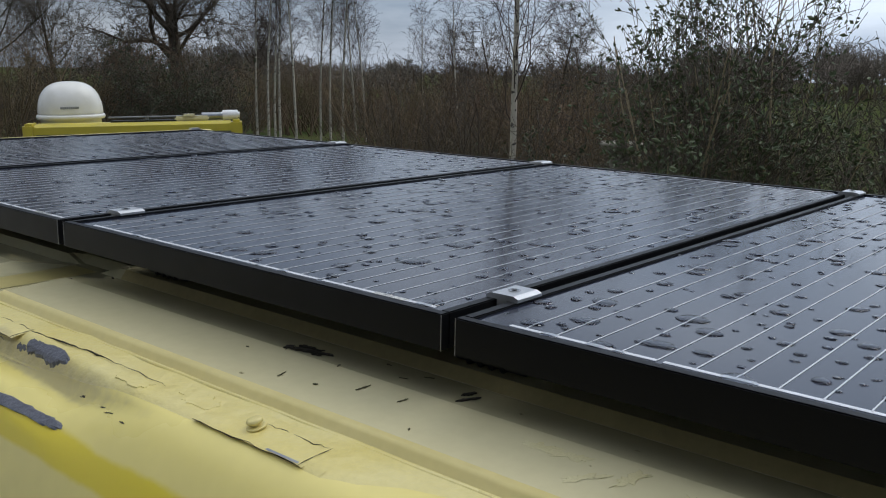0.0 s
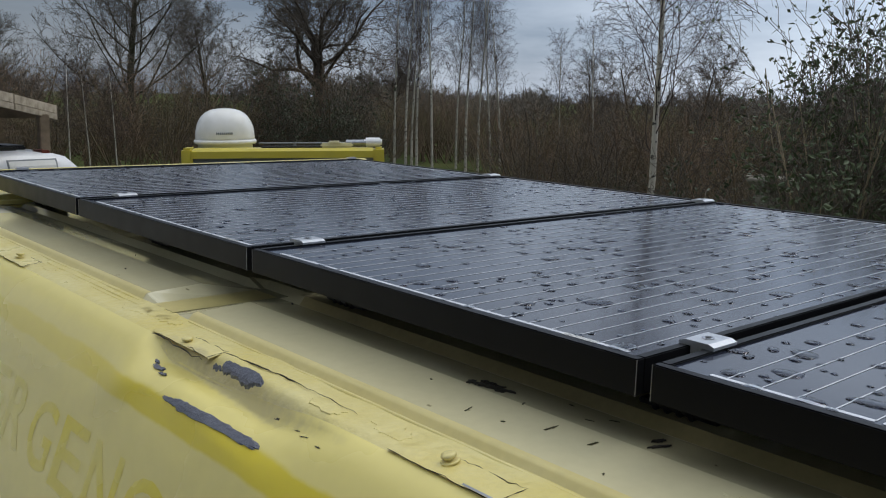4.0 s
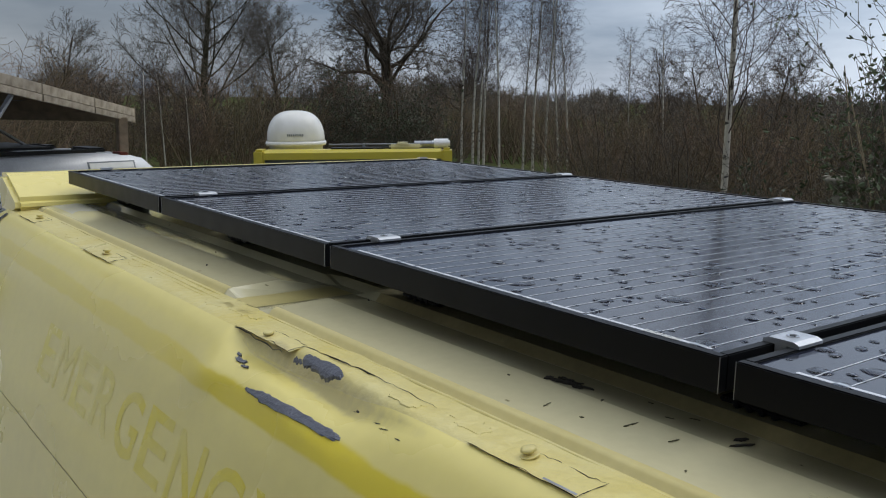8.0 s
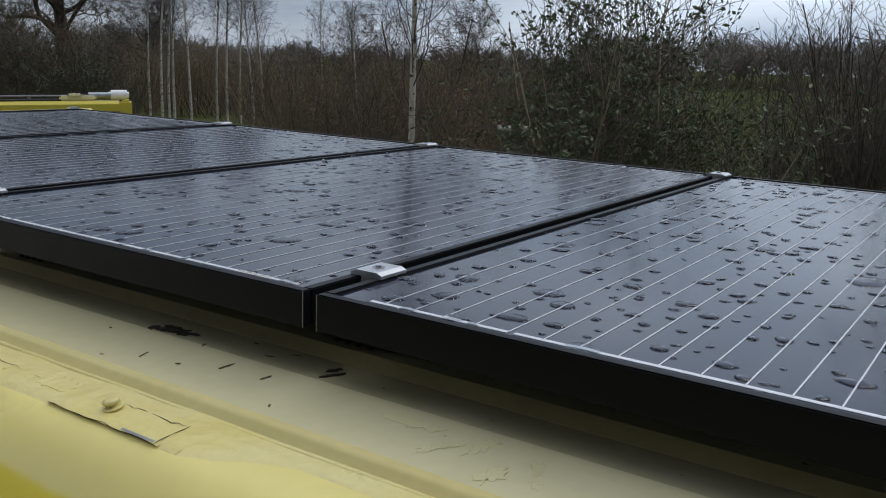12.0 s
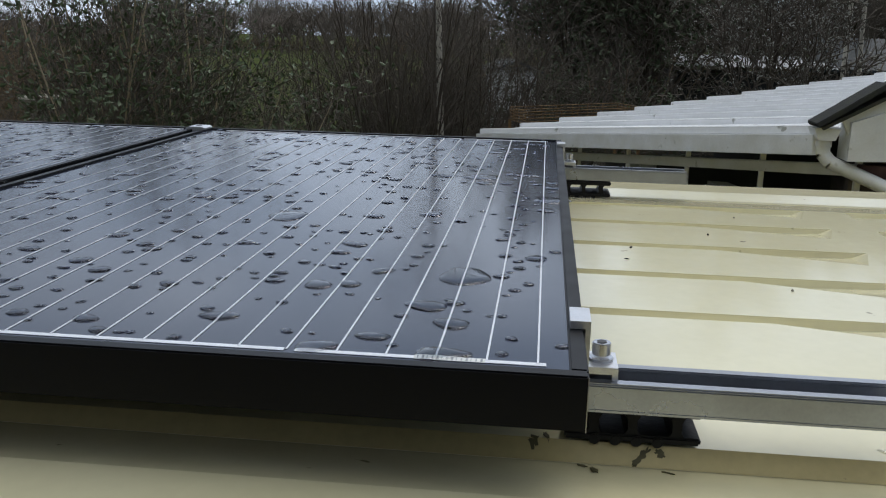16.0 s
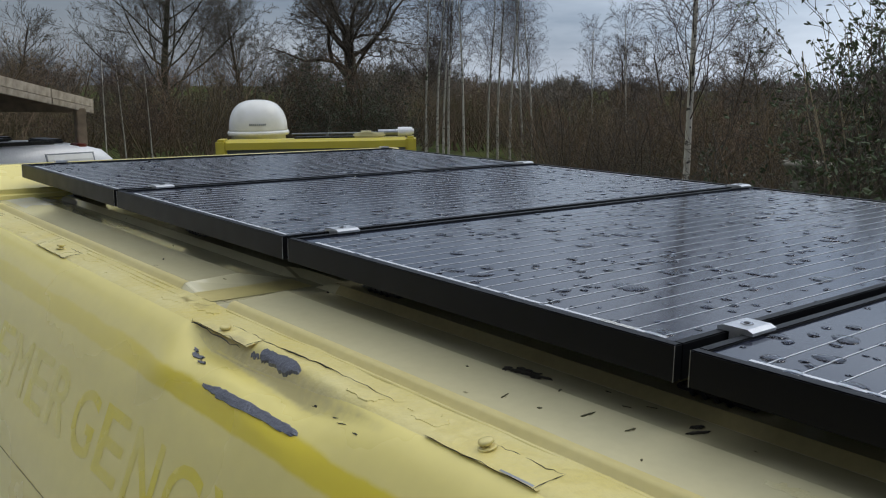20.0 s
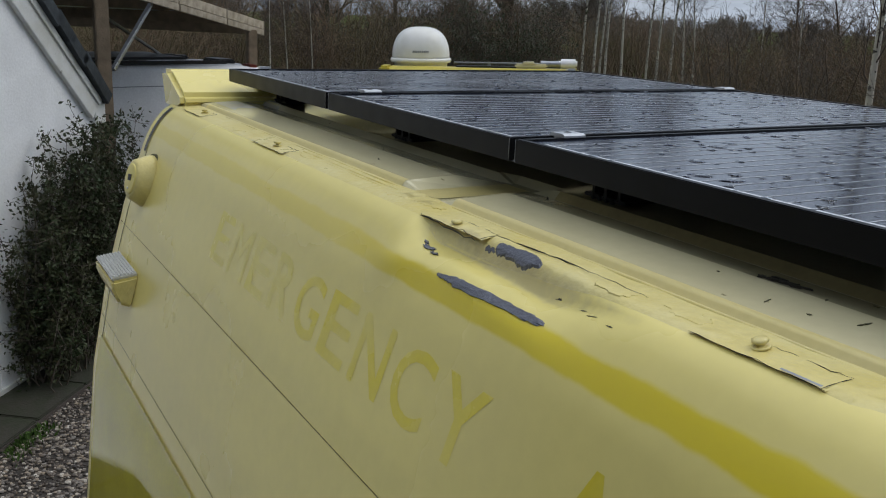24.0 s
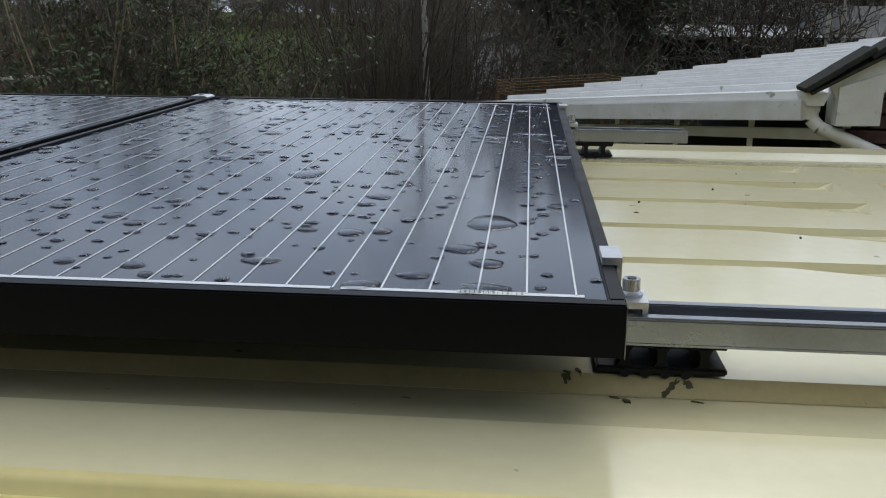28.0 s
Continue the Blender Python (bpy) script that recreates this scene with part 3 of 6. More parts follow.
part("roof", surface("roof", roof_point, RX, range(len(RY)), smooth=False), M_ROOF, van)
part("gutter_strip", surface("gutter_strip", lambda x, y: (x, y, 2.6216 + 0.0006 * noise.noise((x * 30, y * 30, 8))), np.linspace(-1.532, -1.463, 6), np.linspace(-0.087, 0.088, 12)), M_LIP, van)
part("gutter_strip", surface("gutter_strip", lambda x, y: (x, y, 2.6196 + 0.0012 * noise.noise((x * 16, y * 40, 5)) + 0.0012 * noise.noise((x * 5, y * 140, 2))), np.linspace(REAR + 0.16, FRONT, 200), np.linspace(-0.104, -0.0882, 6)), M_LEDGE, van)
for xa, xb in ((-2.72, -1.575), (-1.415, FRONT)):
    part("lip", surface("lip", lambda x, v: (x, float(np.interp(v, [0, 0.35, 0.75, 1], [-0.0906, -0.0868, -0.0800, -0.0728])), float(np.interp(v, [0, 0.35, 0.75, 1], [2.6182, 2.6215, 2.6293, 2.6306]))), np.linspace(xa, xb, 20), np.linspace(0, 1, 9)), M_LIP, van, "yellow painted lip along the roof edge")
part("riser_strip", surface("riser_strip", lambda x, v: (x, 0.0895 + 0.0100 * v, 2.6208 + 0.0124 * v + 0.0003), np.linspace(-1.40, FRONT, 30), np.linspace(0, 1, 3)), M_RISER, van, "brownish yellow foot of the roof panel")
part("ledge", surface("ledge", lambda x, v: side_point(x, v, 0.0006 - 0.0014 * ease(0.052, 0.064, v) + (0.0012 + 0.0012 * noise.noise((x * 16, v * 30, 0)) + 0.001 * noise.noise((x * 7, v * 160, 4))) * (1 - ease(0.045, 0.062, v))), np.linspace(REAR + 0.13, -0.70, 130), np.linspace(0.0, 0.064, 14)), M_LEDGE, van)
part("ledge", surface("ledge", lambda x, v: side_point(x, v * (1 - 0.62 * ease(-0.70, -0.60, x)), 0.0006 - 0.0014 * ease(0.052, 0.064, v) + (0.0012 + 0.0010 * noise.noise((x * 12, v * 30, 0))) * (1 - ease(0.045, 0.062, v))), np.linspace(-0.70, FRONT, 90), np.linspace(0.0, 0.064, 10)), M_LEDGE, van)
part("underbody", box(REAR + 0.05, FRONT, -0.42, 2 * MID + 0.42, 0.42, 0.5), M_BLACK, van)


def rear_end():
    # closed ends, built in level strips between the two sides
    for name, x, inn in (("rear_door", REAR, 0.098), ("end_wall", FRONT, 0.0)):
        zs = [2.612, 2.55, 2.45, 2.3, 2.1, 1.9, 1.6, 1.2, 0.8, 0.46]
        def fn(z, v):
            y = side_y(min(z, 2.6)) + inn
            return (x, y + (2 * MID - 2 * y) * v, z)
        part(name, surface(name, fn, zs, np.linspace(0, 1, 5), smooth=False), M_SIDE, van)
    # raised roof spoiler over the rear doors
    prof = [(REAR - 0.02, 2.60), (REAR - 0.06, 2.705), (REAR + 0.02, 2.708), (REAR + 0.16, 2.652), (REAR + 0.17, 2.62), (REAR + 0.1, 2.60)]
    bm = extrude_profile(prof, -0.14, 2 * MID + 0.14, "y")
    bmesh.ops.bevel(bm, geom=list(bm.edges), offset=0.012, segments=2, affect="EDGES")
    part("rear_spoiler", bm, M_SIDE, van, "raised yellow fibreglass spoiler")


rear_end()
for x in (-2.2, 1.6):
    w = part("wheel", cyl(0.33, 0.22, (0, 0, 0), seg=32, axis="y", bevel=0.03), M_RUBBER, van)
    w.location = (x, -0.30, 0.33)
    w = part("wheel", cyl(0.33, 0.22, (0, 0, 0), seg=32, axis="y", bevel=0.03), M_RUBBER, van)
    w.location = (x, 2 * MID + 0.30, 0.33)


def side_strip(name, x0, x1, z0, z1, material, out=0.0007, n=40, label="", m=5):
    s0, s1 = arc_at(z0), arc_at(z1)
    return part(name, surface(name, lambda x, s: side_point(x, s, out), np.linspace(x0, x1, n), np.linspace(s0, s1, m)), material, van, label)


side_strip("door_seal", REAR + 0.150, REAR + 0.156, 2.50, 0.6, M_SMEAR, out=0.0008, n=3, m=60)
side_strip("gasket", REAR + 0.128, REAR + 0.148, 2.612, 2.50, M_BLACK, out=0.003, n=3, m=20, label="black rubber corner gasket")
side_strip("panel_seam", REAR + 0.1, FRONT, 2.3070, 2.3058, M_SMEAR, n=30, m=2)
side_strip("panel_seam", REAR + 0.1, FRONT, 2.0460, 2.0446, M_SMEAR, n=30, m=2)



def blob(name, x, s0, rx, rs, material, seed, out=0.0022, parent=van, label="", rag=0.25, flat=None, tilt=0.0, blunt=1.0):
    """A thin patch with a ragged outline on the side skin, or on the roof where flat gives its height."""
    rng = np.random.default_rng(seed)
    n = 36 if blunt == 1.0 else 72
    a = np.linspace(0, 2 * math.pi, n, endpoint=False)
    r = 1 + rag * (0.5 * np.sin(2 * a + rng.uniform(0, 6)) + 0.4 * np.sin(5 * a + rng.uniform(0, 6)) + 0.5 * rng.normal(size=n))
    bm = bmesh.new()
    rings = []
    for k, o in ((1.0, 0.0), (0.93, out), (0.5, out)):
        ring = []
        for i in range(n):
            ca, sa = math.cos(a[i]), math.sin(a[i])
            dx, ds = k * rx * (1 + (r[i] - 1) * (0.4 if blunt == 1.0 else 0.06)) * math.copysign(abs(ca) ** blunt, ca), k * rs * r[i] * math.copysign(abs(sa) ** blunt, sa)
            dx, ds = dx * math.cos(tilt) - ds * math.sin(tilt), dx * math.sin(tilt) + ds * math.cos(tilt)
            p = side_point(x + dx, s0 + ds, max(o, 0.0004)) if flat is None else (x + dx, s0 + ds, roof_z(s0 + ds, x + dx) + 0.0005 + o)
            ring.append(bm.verts.new(p))
        rings.append(ring)
    p = side_point(x, s0, out) if flat is None else (x, s0, roof_z(s0, x) + 0.0005 + out)
    c = bm.verts.new(p)
    for A, B in zip(rings, rings[1:]):
        for i in range(n):
            bm.faces.new((A[i], A[(i + 1) % n], B[(i + 1) % n], B[i]))
    for i in range(n):
        bm.faces.new((rings[-1][i], rings[-1][(i + 1) % n], c))
    bmesh.ops.recalc_face_normals(bm, faces=bm.faces)
    return part(name, bm, material, parent, label)


def y_arc(y):
    """Arc length along the side's outline at a distance across; the ledge stands a little further in."""
    y = y + 0.010 * ease(-0.19, -0.16, y)
    return float(np.interp(-y, [-q[0] for q in SIDE_FINE], ARC))


def crack(x0, y0, x1, y1, w, seed, lift=0.003):
    """A lifted, dark, wandering edge of old sealant on the ledge."""
    rng = np.random.default_rng(seed)
    n = 14
    pts = []
    for k in range(n):
        f = k / (n - 1)
        y = y0 + (y1 - y0) * f + rng.normal(0, 0.0010)
        pts.append(side_point(x0 + (x1 - x0) * f, y_arc(y), lift, False))
    r = 0.42 * w * (0.35 + 0.65 * np.abs(np.sin(np.linspace(0.3, 7, n) + rng.uniform(0, 3)))) * np.r_[0.3, np.ones(n - 2), 0.3]
    part("crack", tubes("crack", [(np.array(pts), r)], 5), M_CRACK, van)


def plate(x0, x1, y0, y1, seed, bare=0.0):
    rng = np.random.default_rng(seed)
    def fn(x, s):
        edge = min(x - x0, x1 - x, 0.02) / 0.02
        return side_point(x, s, 0.0030 + 0.0012 * noise.noise((x * 30, s * 50, seed)) - 0.001 * (1 - max(0, edge)), False)
    p = part("patch_plate", surface("patch_plate", fn, np.linspace(x0, x1, 24), np.linspace(y_arc(y1), y_arc(y0), 7)), M_LEDGE, van, "overpainted fixing plate")
    crack(x0, y0, x1, y0, 0.0013, seed)
    crack(x1 - 0.004, y0, x1, y1, 0.0010, seed + 1)
    crack(x0 + (x1 - x0) * 0.45, y1, x1, y1, 0.0011, seed + 2)
    if bare:
        part("bare_edge", surface("bare_edge", lambda x, s: side_point(x, s, 0.0046, False), np.linspace(x1 - bare, x1 - 0.004, 12), np.linspace(y_arc(y0) - 0.0025, y_arc(y0), 3)), M_GALV, van, "bare metal plate edge")


plate(-1.400, -1.235, -0.157, -0.131, 3)
plate(-0.872, -0.722, -0.158, -0.126, 7, bare=0.045)
plate(-2.135, -1.955, -0.160, -0.128, 12)
plate(-2.72, -2.55, -0.155, -0.115, 17)
crack(-1.232, -0.134, -1.083, -0.127, 0.0026, 31)
crack(-1.10, -0.127, -0.955, -0.131, 0.0011, 33)
crack(-1.39, -0.160, -1.24, -0.163, 0.0024, 35)
crack(-0.64, -0.114, -0.50, -0.113, 0.0014, 36, 0.0008)
crack(-0.44, -0.113, -0.10, -0.113, 0.0012, 37, 0.0006)
crack(-0.10, -0.113, 0.35, -0.113, 0.0012, 38, 0.0006)
for k, (x, y, r) in enumerate(((-1.47, -0.115, 0.03), (-1.43, -0.12, 0.022), (-1.52, -0.128, 0.026), (-2.3, -0.13, 0.03), (-1.0, -0.14, 0.02), (-1.9, -0.13, 0.02), (-0.9, -0.13, 0.02))):
    blob("sealant", x, y_arc(y), r * 1.6, r * 0.55, M_LEDGE, 60 + k, out=0.0025, rag=0.3)

for k, (y, a, b) in enumerate(((-0.150, 0.015, 0.030), (-0.135, 0.011, 0.020), (-0.165, 0.010, 0.014))):
    blob("sealant", -0.466 - 0.004 * k, y_arc(y), a, b, M_LEDGE, 70 + k, out=0.0022, rag=0.35, tilt=0.25)


def seam_ridge(x0, x1, y, r, seed):
    n = 40
    pts = [side_point(x0 + (x1 - x0) * k / (n - 1), y_arc(y) + 0.0008 * noise.noise((k * 0.7, seed, 0)), 0.0012) for k in range(n)]
    part("seam_ridge", tubes("seam_ridge", [(np.array(pts), np.full(n, r) * (1 + 0.3 * np.sin(np.arange(n) * 0.9 + seed)))], 6), M_LEDGE, van)


# small yellow stop on the far roof edge
part("roof_stop", box(0.765, 0.80, 2 * MID + 0.02, 2 * MID + 0.05, 2.612, 2.626, 0.003), M_YEL2, van)


seam_ridge(-2.5, -1.56, -0.106, 0.0022, 1)
seam_ridge(-1.95, -1.50, -0.118, 0.0018, 2)
seam_ridge(-1.95, -1.45, -0.127, 0.0014, 3)
seam_ridge(-1.40, FRONT, -0.1035, 0.0020, 4)


def roof_bolt():
    b = new("bolt")
    b.parent = van
    part("head", lathe([(0.0060, 0.004), (0.0078, 0.0055), (0.0076, 0.0078), (0.0045, 0.0086)], 9), M_LEDGE, b)
    part("shank", cyl(0.0036, 0.006, (0, 0, 0.002), seg=10), M_LEDGE, b)
    part("washer", lathe([(0.0095, 0.0), (0.0095, 0.0012), (0.008, 0.0016)], 14), M_LEDGE, b)
    return b


bolt = roof_bolt()
for k, (x, y) in enumerate(((-0.806, -0.137), (-1.315, -0.146), (-2.033, -0.142), (-2.60, -0.132))):
    q = side_point(x, y_arc(y), 0.0035)
    m = pose(*q, 12 - 8 * k, 6 * k - 8, 40 * k)
    if k == 0:
        bolt.matrix_local = m
    else:
        copy_thing(bolt, m)

# bare-metal scrapes and chips by the dent
blob("scrape", -1.145, arc_at(2.575), 0.112, 0.0074, M_SCRAPE, 5, label="long scrape down to bare grey metal", rag=0.36, tilt=-0.06, blunt=0.62)
blob("scrape", -1.165, y_arc(-0.149), 0.050, 0.0058, M_SCRAPE, 6, out=0.0045, label="short scrape down to bare grey metal", rag=0.25, tilt=0.03, blunt=0.7)
for k, (x, y, a, b) in enumerate(((-1.325, -0.176, 0.016, 0.004), (-1.30, -0.180, 0.008, 0.003), (-1.342, -0.172, 0.006, 0.002), (-1.222, -0.152, 0.010, 0.0018), (-1.01, -0.168, 0.006, 0.0012), (-0.955, -0.176, 0.005, 0.001), (-1.06, -0.165, 0.007, 0.001), (-0.99, -0.172, 0.009, 0.0007))):
    blob("chip", x, y_arc(y), a, b, M_SCRAPE if k < 4 else M_CRACK, 80 + k, out=0.0026 if k < 4 else 0.0005, rag=0.6)


# ghost lettering left by removed signs
def ghost_word(text, x0, x1, z0, z1, material):
    cu = bpy.data.curves.new("letters", "FONT")
    cu.size, cu.resolution_u = 1.0, 4
    probe = bpy.data.objects.new("letters", cu)
    scene.collection.objects.link(probe)
    n = len(text)
    wide = (x1 - x0) / n
    s0, s1 = arc_at(z0), arc_at(z1)
    for i, ch in enumerate(text):
        cu.body, cu.offset = ch, 0.0 if ch == "M" else 0.012
        dg = bpy.context.evaluated_depsgraph_get()
        dg.update()
        me = bpy.data.meshes.new_from_object(probe.evaluated_get(dg))
        bm = bmesh.new()
        bm.from_mesh(me)
        bpy.data.meshes.remove(me)
        bmesh.ops.triangulate(bm, faces=bm.faces)
        bmesh.ops.subdivide_edges(bm, edges=bm.edges, cuts=2, use_grid_fill=True)
        xs, ys = [v.co.x for v in bm.verts], [v.co.y for v in bm.verts]
        lx, hx, ly, hy = min(xs), max(xs), min(ys), max(ys)
        k = 0.80 * wide / max(hx - lx, 0.3)
        for v in bm.verts:
            x = x0 + wide * (i + 0.1) + (v.co.x - lx) * k
            s = s1 + (s0 - s1) * (v.co.y - ly) / (hy - ly)
            v.co = side_point(x, s, 0.0004)
        bmesh.ops.dissolve_degenerate(bm, edges=bm.edges, dist=0.0002)
        part("letter", bm, material if i > 3 or material is not M_GHOST else M_FAINT, van)
    bpy.data.objects.remove(probe)
    bpy.data.curves.remove(cu)


ghost_word("EMERGENCY", -2.07, -1.045, 2.490, 2.397, M_GHOST)
ghost_word("AMBULANCE", -0.93, 0.08, 2.490, 2.390, M_BOLD)

# side glazing: one filmed over in yellow, one dark
side_strip("filmed_window", -2.79, -1.812, 1.997, 1.48, M_LIME, out=0.003, n=12, m=14, label="side window covered with glossy yellow film")
side_strip("dark_window", -1.798, -0.75, 1.990, 1.46, M_DKGLASS, out=0.004, n=12, m=14, label="dark tinted side window")
side_strip("window_seal", -1.812, -1.798, 1.997, 1.46, M_BLACK, out=0.006, n=3, m=14)


def side_lamp():
    s = arc_at(2.205)
    o = side_point(-2.635, s)
    lamp = new("marker_lamp")
    lamp.parent = van
    lamp["label"] = "ribbed clear marker lamp in a yellow housing"
    tilt = math.degrees(math.atan2(0.058, 0.211))
    lamp.matrix_local = pose(*o, -tilt, 0, 0)
    # x along the van, y outward is negative, z up the side
    hb = extrude_profile([(0.004, -0.055), (-0.03, -0.050), (-0.058, -0.012), (-0.058, 0.004), (0.004, 0.030)], -0.115, 0.115, "x")
    bmesh.ops.bevel(hb, geom=list(hb.edges), offset=0.006, segments=2, affect="EDGES")
    part("housing", hb, M_LEDGE, lamp)
    lens = new("lens")
    lens.parent = lamp
    lens.matrix_local = Matrix.Translation((0, -0.058, 0.004)) @ Matrix.Rotation(math.atan2(0.026, 0.062), 4, "X")
    part("glass", box(-0.108, 0.108, 0.0, 0.062, 0.0, 0.008, 0.002), M_LENS, lens)
    rib = box(-0.104, 0.104, -0.0026, 0.0026, 0.007, 0.0115, 0.0012)
    me = None
    for k in range(8):
        if me is None:
            r = part("rib", rib, M_LENS, lens)
            me = r.data
        else:
            r = part("rib", me, None, lens)
        r.location = (0, 0.005 + 0.0074 * k, 0)
    boss = new("lamp_boss")
    boss.parent = van
    o = side_point(-2.668, arc_at(2.440))
    boss.matrix_local = pose(*o, 90 - 14, 0, 16)
    bm = lathe([(0.062, -0.01), (0.060, 0.012), (0.050, 0.034), (0.046, 0.046), (0.040, 0.050)], 28)
    bmesh.ops.transform(bm, verts=bm.verts, matrix=Matrix.Diagonal((0.72, 1.12, 1, 1)))
    part("mount", bm, M_LEDGE, boss)
    bm = lathe([(0.0645, -0.012), (0.0645, -0.001), (0.058, 0.0)], 28)
    bmesh.ops.transform(bm, verts=bm.verts, matrix=Matrix.Diagonal((0.74, 1.13, 1, 1)))
    part("gasket", bm, M_SMEAR, boss)
    bm = lathe([(0.036, 0.049), (0.036, 0.052), (0.030, 0.053)], 24)
    bmesh.ops.transform(bm, verts=bm.verts, matrix=Matrix.Diagonal((0.72, 1.12, 1, 1)))
    part("cover_plate", bm, M_SIDE, boss)
    part("hole", box(-0.007, 0.007, -0.004, 0.012, 0.051, 0.0545), M_BLACK, boss)
    part("screw", cyl(0.003, 0.002, (0, -0.024, 0.054), seg=10), M_STEEL, boss)


M_LENS = mat("clear_ribbed_lens", (0.62, 0.62, 0.58), 0.15, var=0.05, scale=40)
side_lamp()

# torn tape, smears and grit on the roof
def roof_patch(x, y, rx, ry, seed, material=M_CRACK, rag=0.6, tilt=0.0, out=0.002, name="tape_scrap"):
    return blob(name, x, y, rx, ry, material, seed, out=out, rag=rag, flat=roof_z(y, x) + 0.0005, tilt=tilt)


roof_patch(-0.918, 0.024, 0.011, 0.005, 101, out=0.0025, rag=0.8)
roof_patch(-0.900, 0.030, 0.015, 0.003, 102, out=0.002, tilt=0.5, rag=0.8)
roof_patch(-0.925, 0.036, 0.008, 0.005, 103, out=0.003)
roof_patch(-0.709, 0.054, 0.012, 0.0022, 104, tilt=1.6, out=0.0015)
roof_patch(-0.6955, 0.034, 0.019, 0.0017, 105, tilt=1.55, out=0.0015)
for k in range(6):
    roof_patch(-0.58 + 0.028 * k, -0.012 - 0.006 * k + 0.014 * math.sin(k * 2.7), 0.018, 0.006, 150 + k, M_FADE, rag=0.8, tilt=0.4 * k, out=0.0003, name="stain")
for k in range(9):
    roof_patch(-0.915 + 0.022 * math.sin(k * 2.3), 0.030 + 0.011 * math.cos(k * 1.7), 0.004 + 0.003 * (k % 3), 0.0016 + 0.0008 * (k % 2), 106 + k, rag=0.9, tilt=1.1 * k, out=0.0015)
for k in range(7):
    roof_patch(-0.97 + 0.047 * k, -0.01 + 0.05 * math.sin(k * 1.9), 0.002 + 0.0015 * (k % 3), 0.0008 + 0.0004 * (k % 2), 180 + k, M_SMEAR, rag=0.9, tilt=0.9 * k, out=0.0007, name="dirt_speck")
for k, (x, y, a, b, ti) in enumerate(((-0.030, 0.098, 0.004, 0.0028, 0.4), (-0.021, 0.103, 0.002, 0.004, 0.2), (0.004, 0.083, 0.004, 0.0012, -0.6), (0.012, 0.075, 0.0025, 0.004, 0.1), (0.028, 0.110, 0.005, 0.002, 0.0), (0.040, 0.104, 0.010, 0.0016, -0.1), (0.052, 0.108, 0.008, 0.0014, 0.1), (0.045, 0.094, 0.007, 0.002, 0.5), (0.058, 0.096, 0.004, 0.0015, -0.2), (0.062, 0.080, 0.004, 0.001, -0.5))):
    roof_patch(x, y, a, b, 120 + k, M_SMEAR, rag=0.7, tilt=ti, out=0.0008, name="smear")


def pale_patch(u, y):
    """A brushed-on repair across the roof by the rear spoiler, with an uneven edge."""
    x = -2.87 + 0.012 * math.sin(y * 55) + u * (0.30 - 0.55 * (y + 0.05) + 0.016 * math.sin(y * 83 + 1))
    return (x, y, roof_z(y, x) + 0.0004)


part("repair_patch", surface("repair_patch", pale_patch, np.linspace(0, 1, 9), np.linspace(-0.052, 0.17, 34)), M_PALE, van, "pale grey repair paint on the roof")
for k, (x, y) in enumerate([(-0.833, 0.071), (-0.773, 0.069), (-0.786, -0.015), (-0.849, 0.013)]):
    roof_patch(x, y, 0.004 + 0.002 * (k % 3), 0.0011, 140 + k, M_SMEAR, rag=0.7, tilt=0.7 * k, out=0.0007, name="dirt_speck")


def roof_grit():
    rng = np.random.default_rng(88)
    lines = []
    for k in range(46):
        x, y = rng.uniform(-2.5, 1.5), rng.uniform(-0.06, 1.15)
        if -2.8 < x < 0.02 and y > 0.09:
            x = rng.uniform(0.05, 1.5)
        z = roof_z(y, x)
        r = rng.uniform(0.0008, 0.0026)
        e = rng.normal(0, 0.003, 2)
        lines.append((np.array([[x, y, z + 0.0008], [x + e[0], y + e[1], z + 0.0012], [x + 1.8 * e[0], y + 1.5 * e[1], z + 0.0008]]), np.array([r * 0.4, r, r * 0.3])))
    ob = part("grit", tubes("grit", lines, 5), M_CRACK)
    tagged(ob, "bits of twig and grit on the wet roof", "grit", kind="stuff")


roof_grit()

# ---- solar panels ----
W, L, TH, PITCH = 0.685, 1.203, 0.035, 0.701


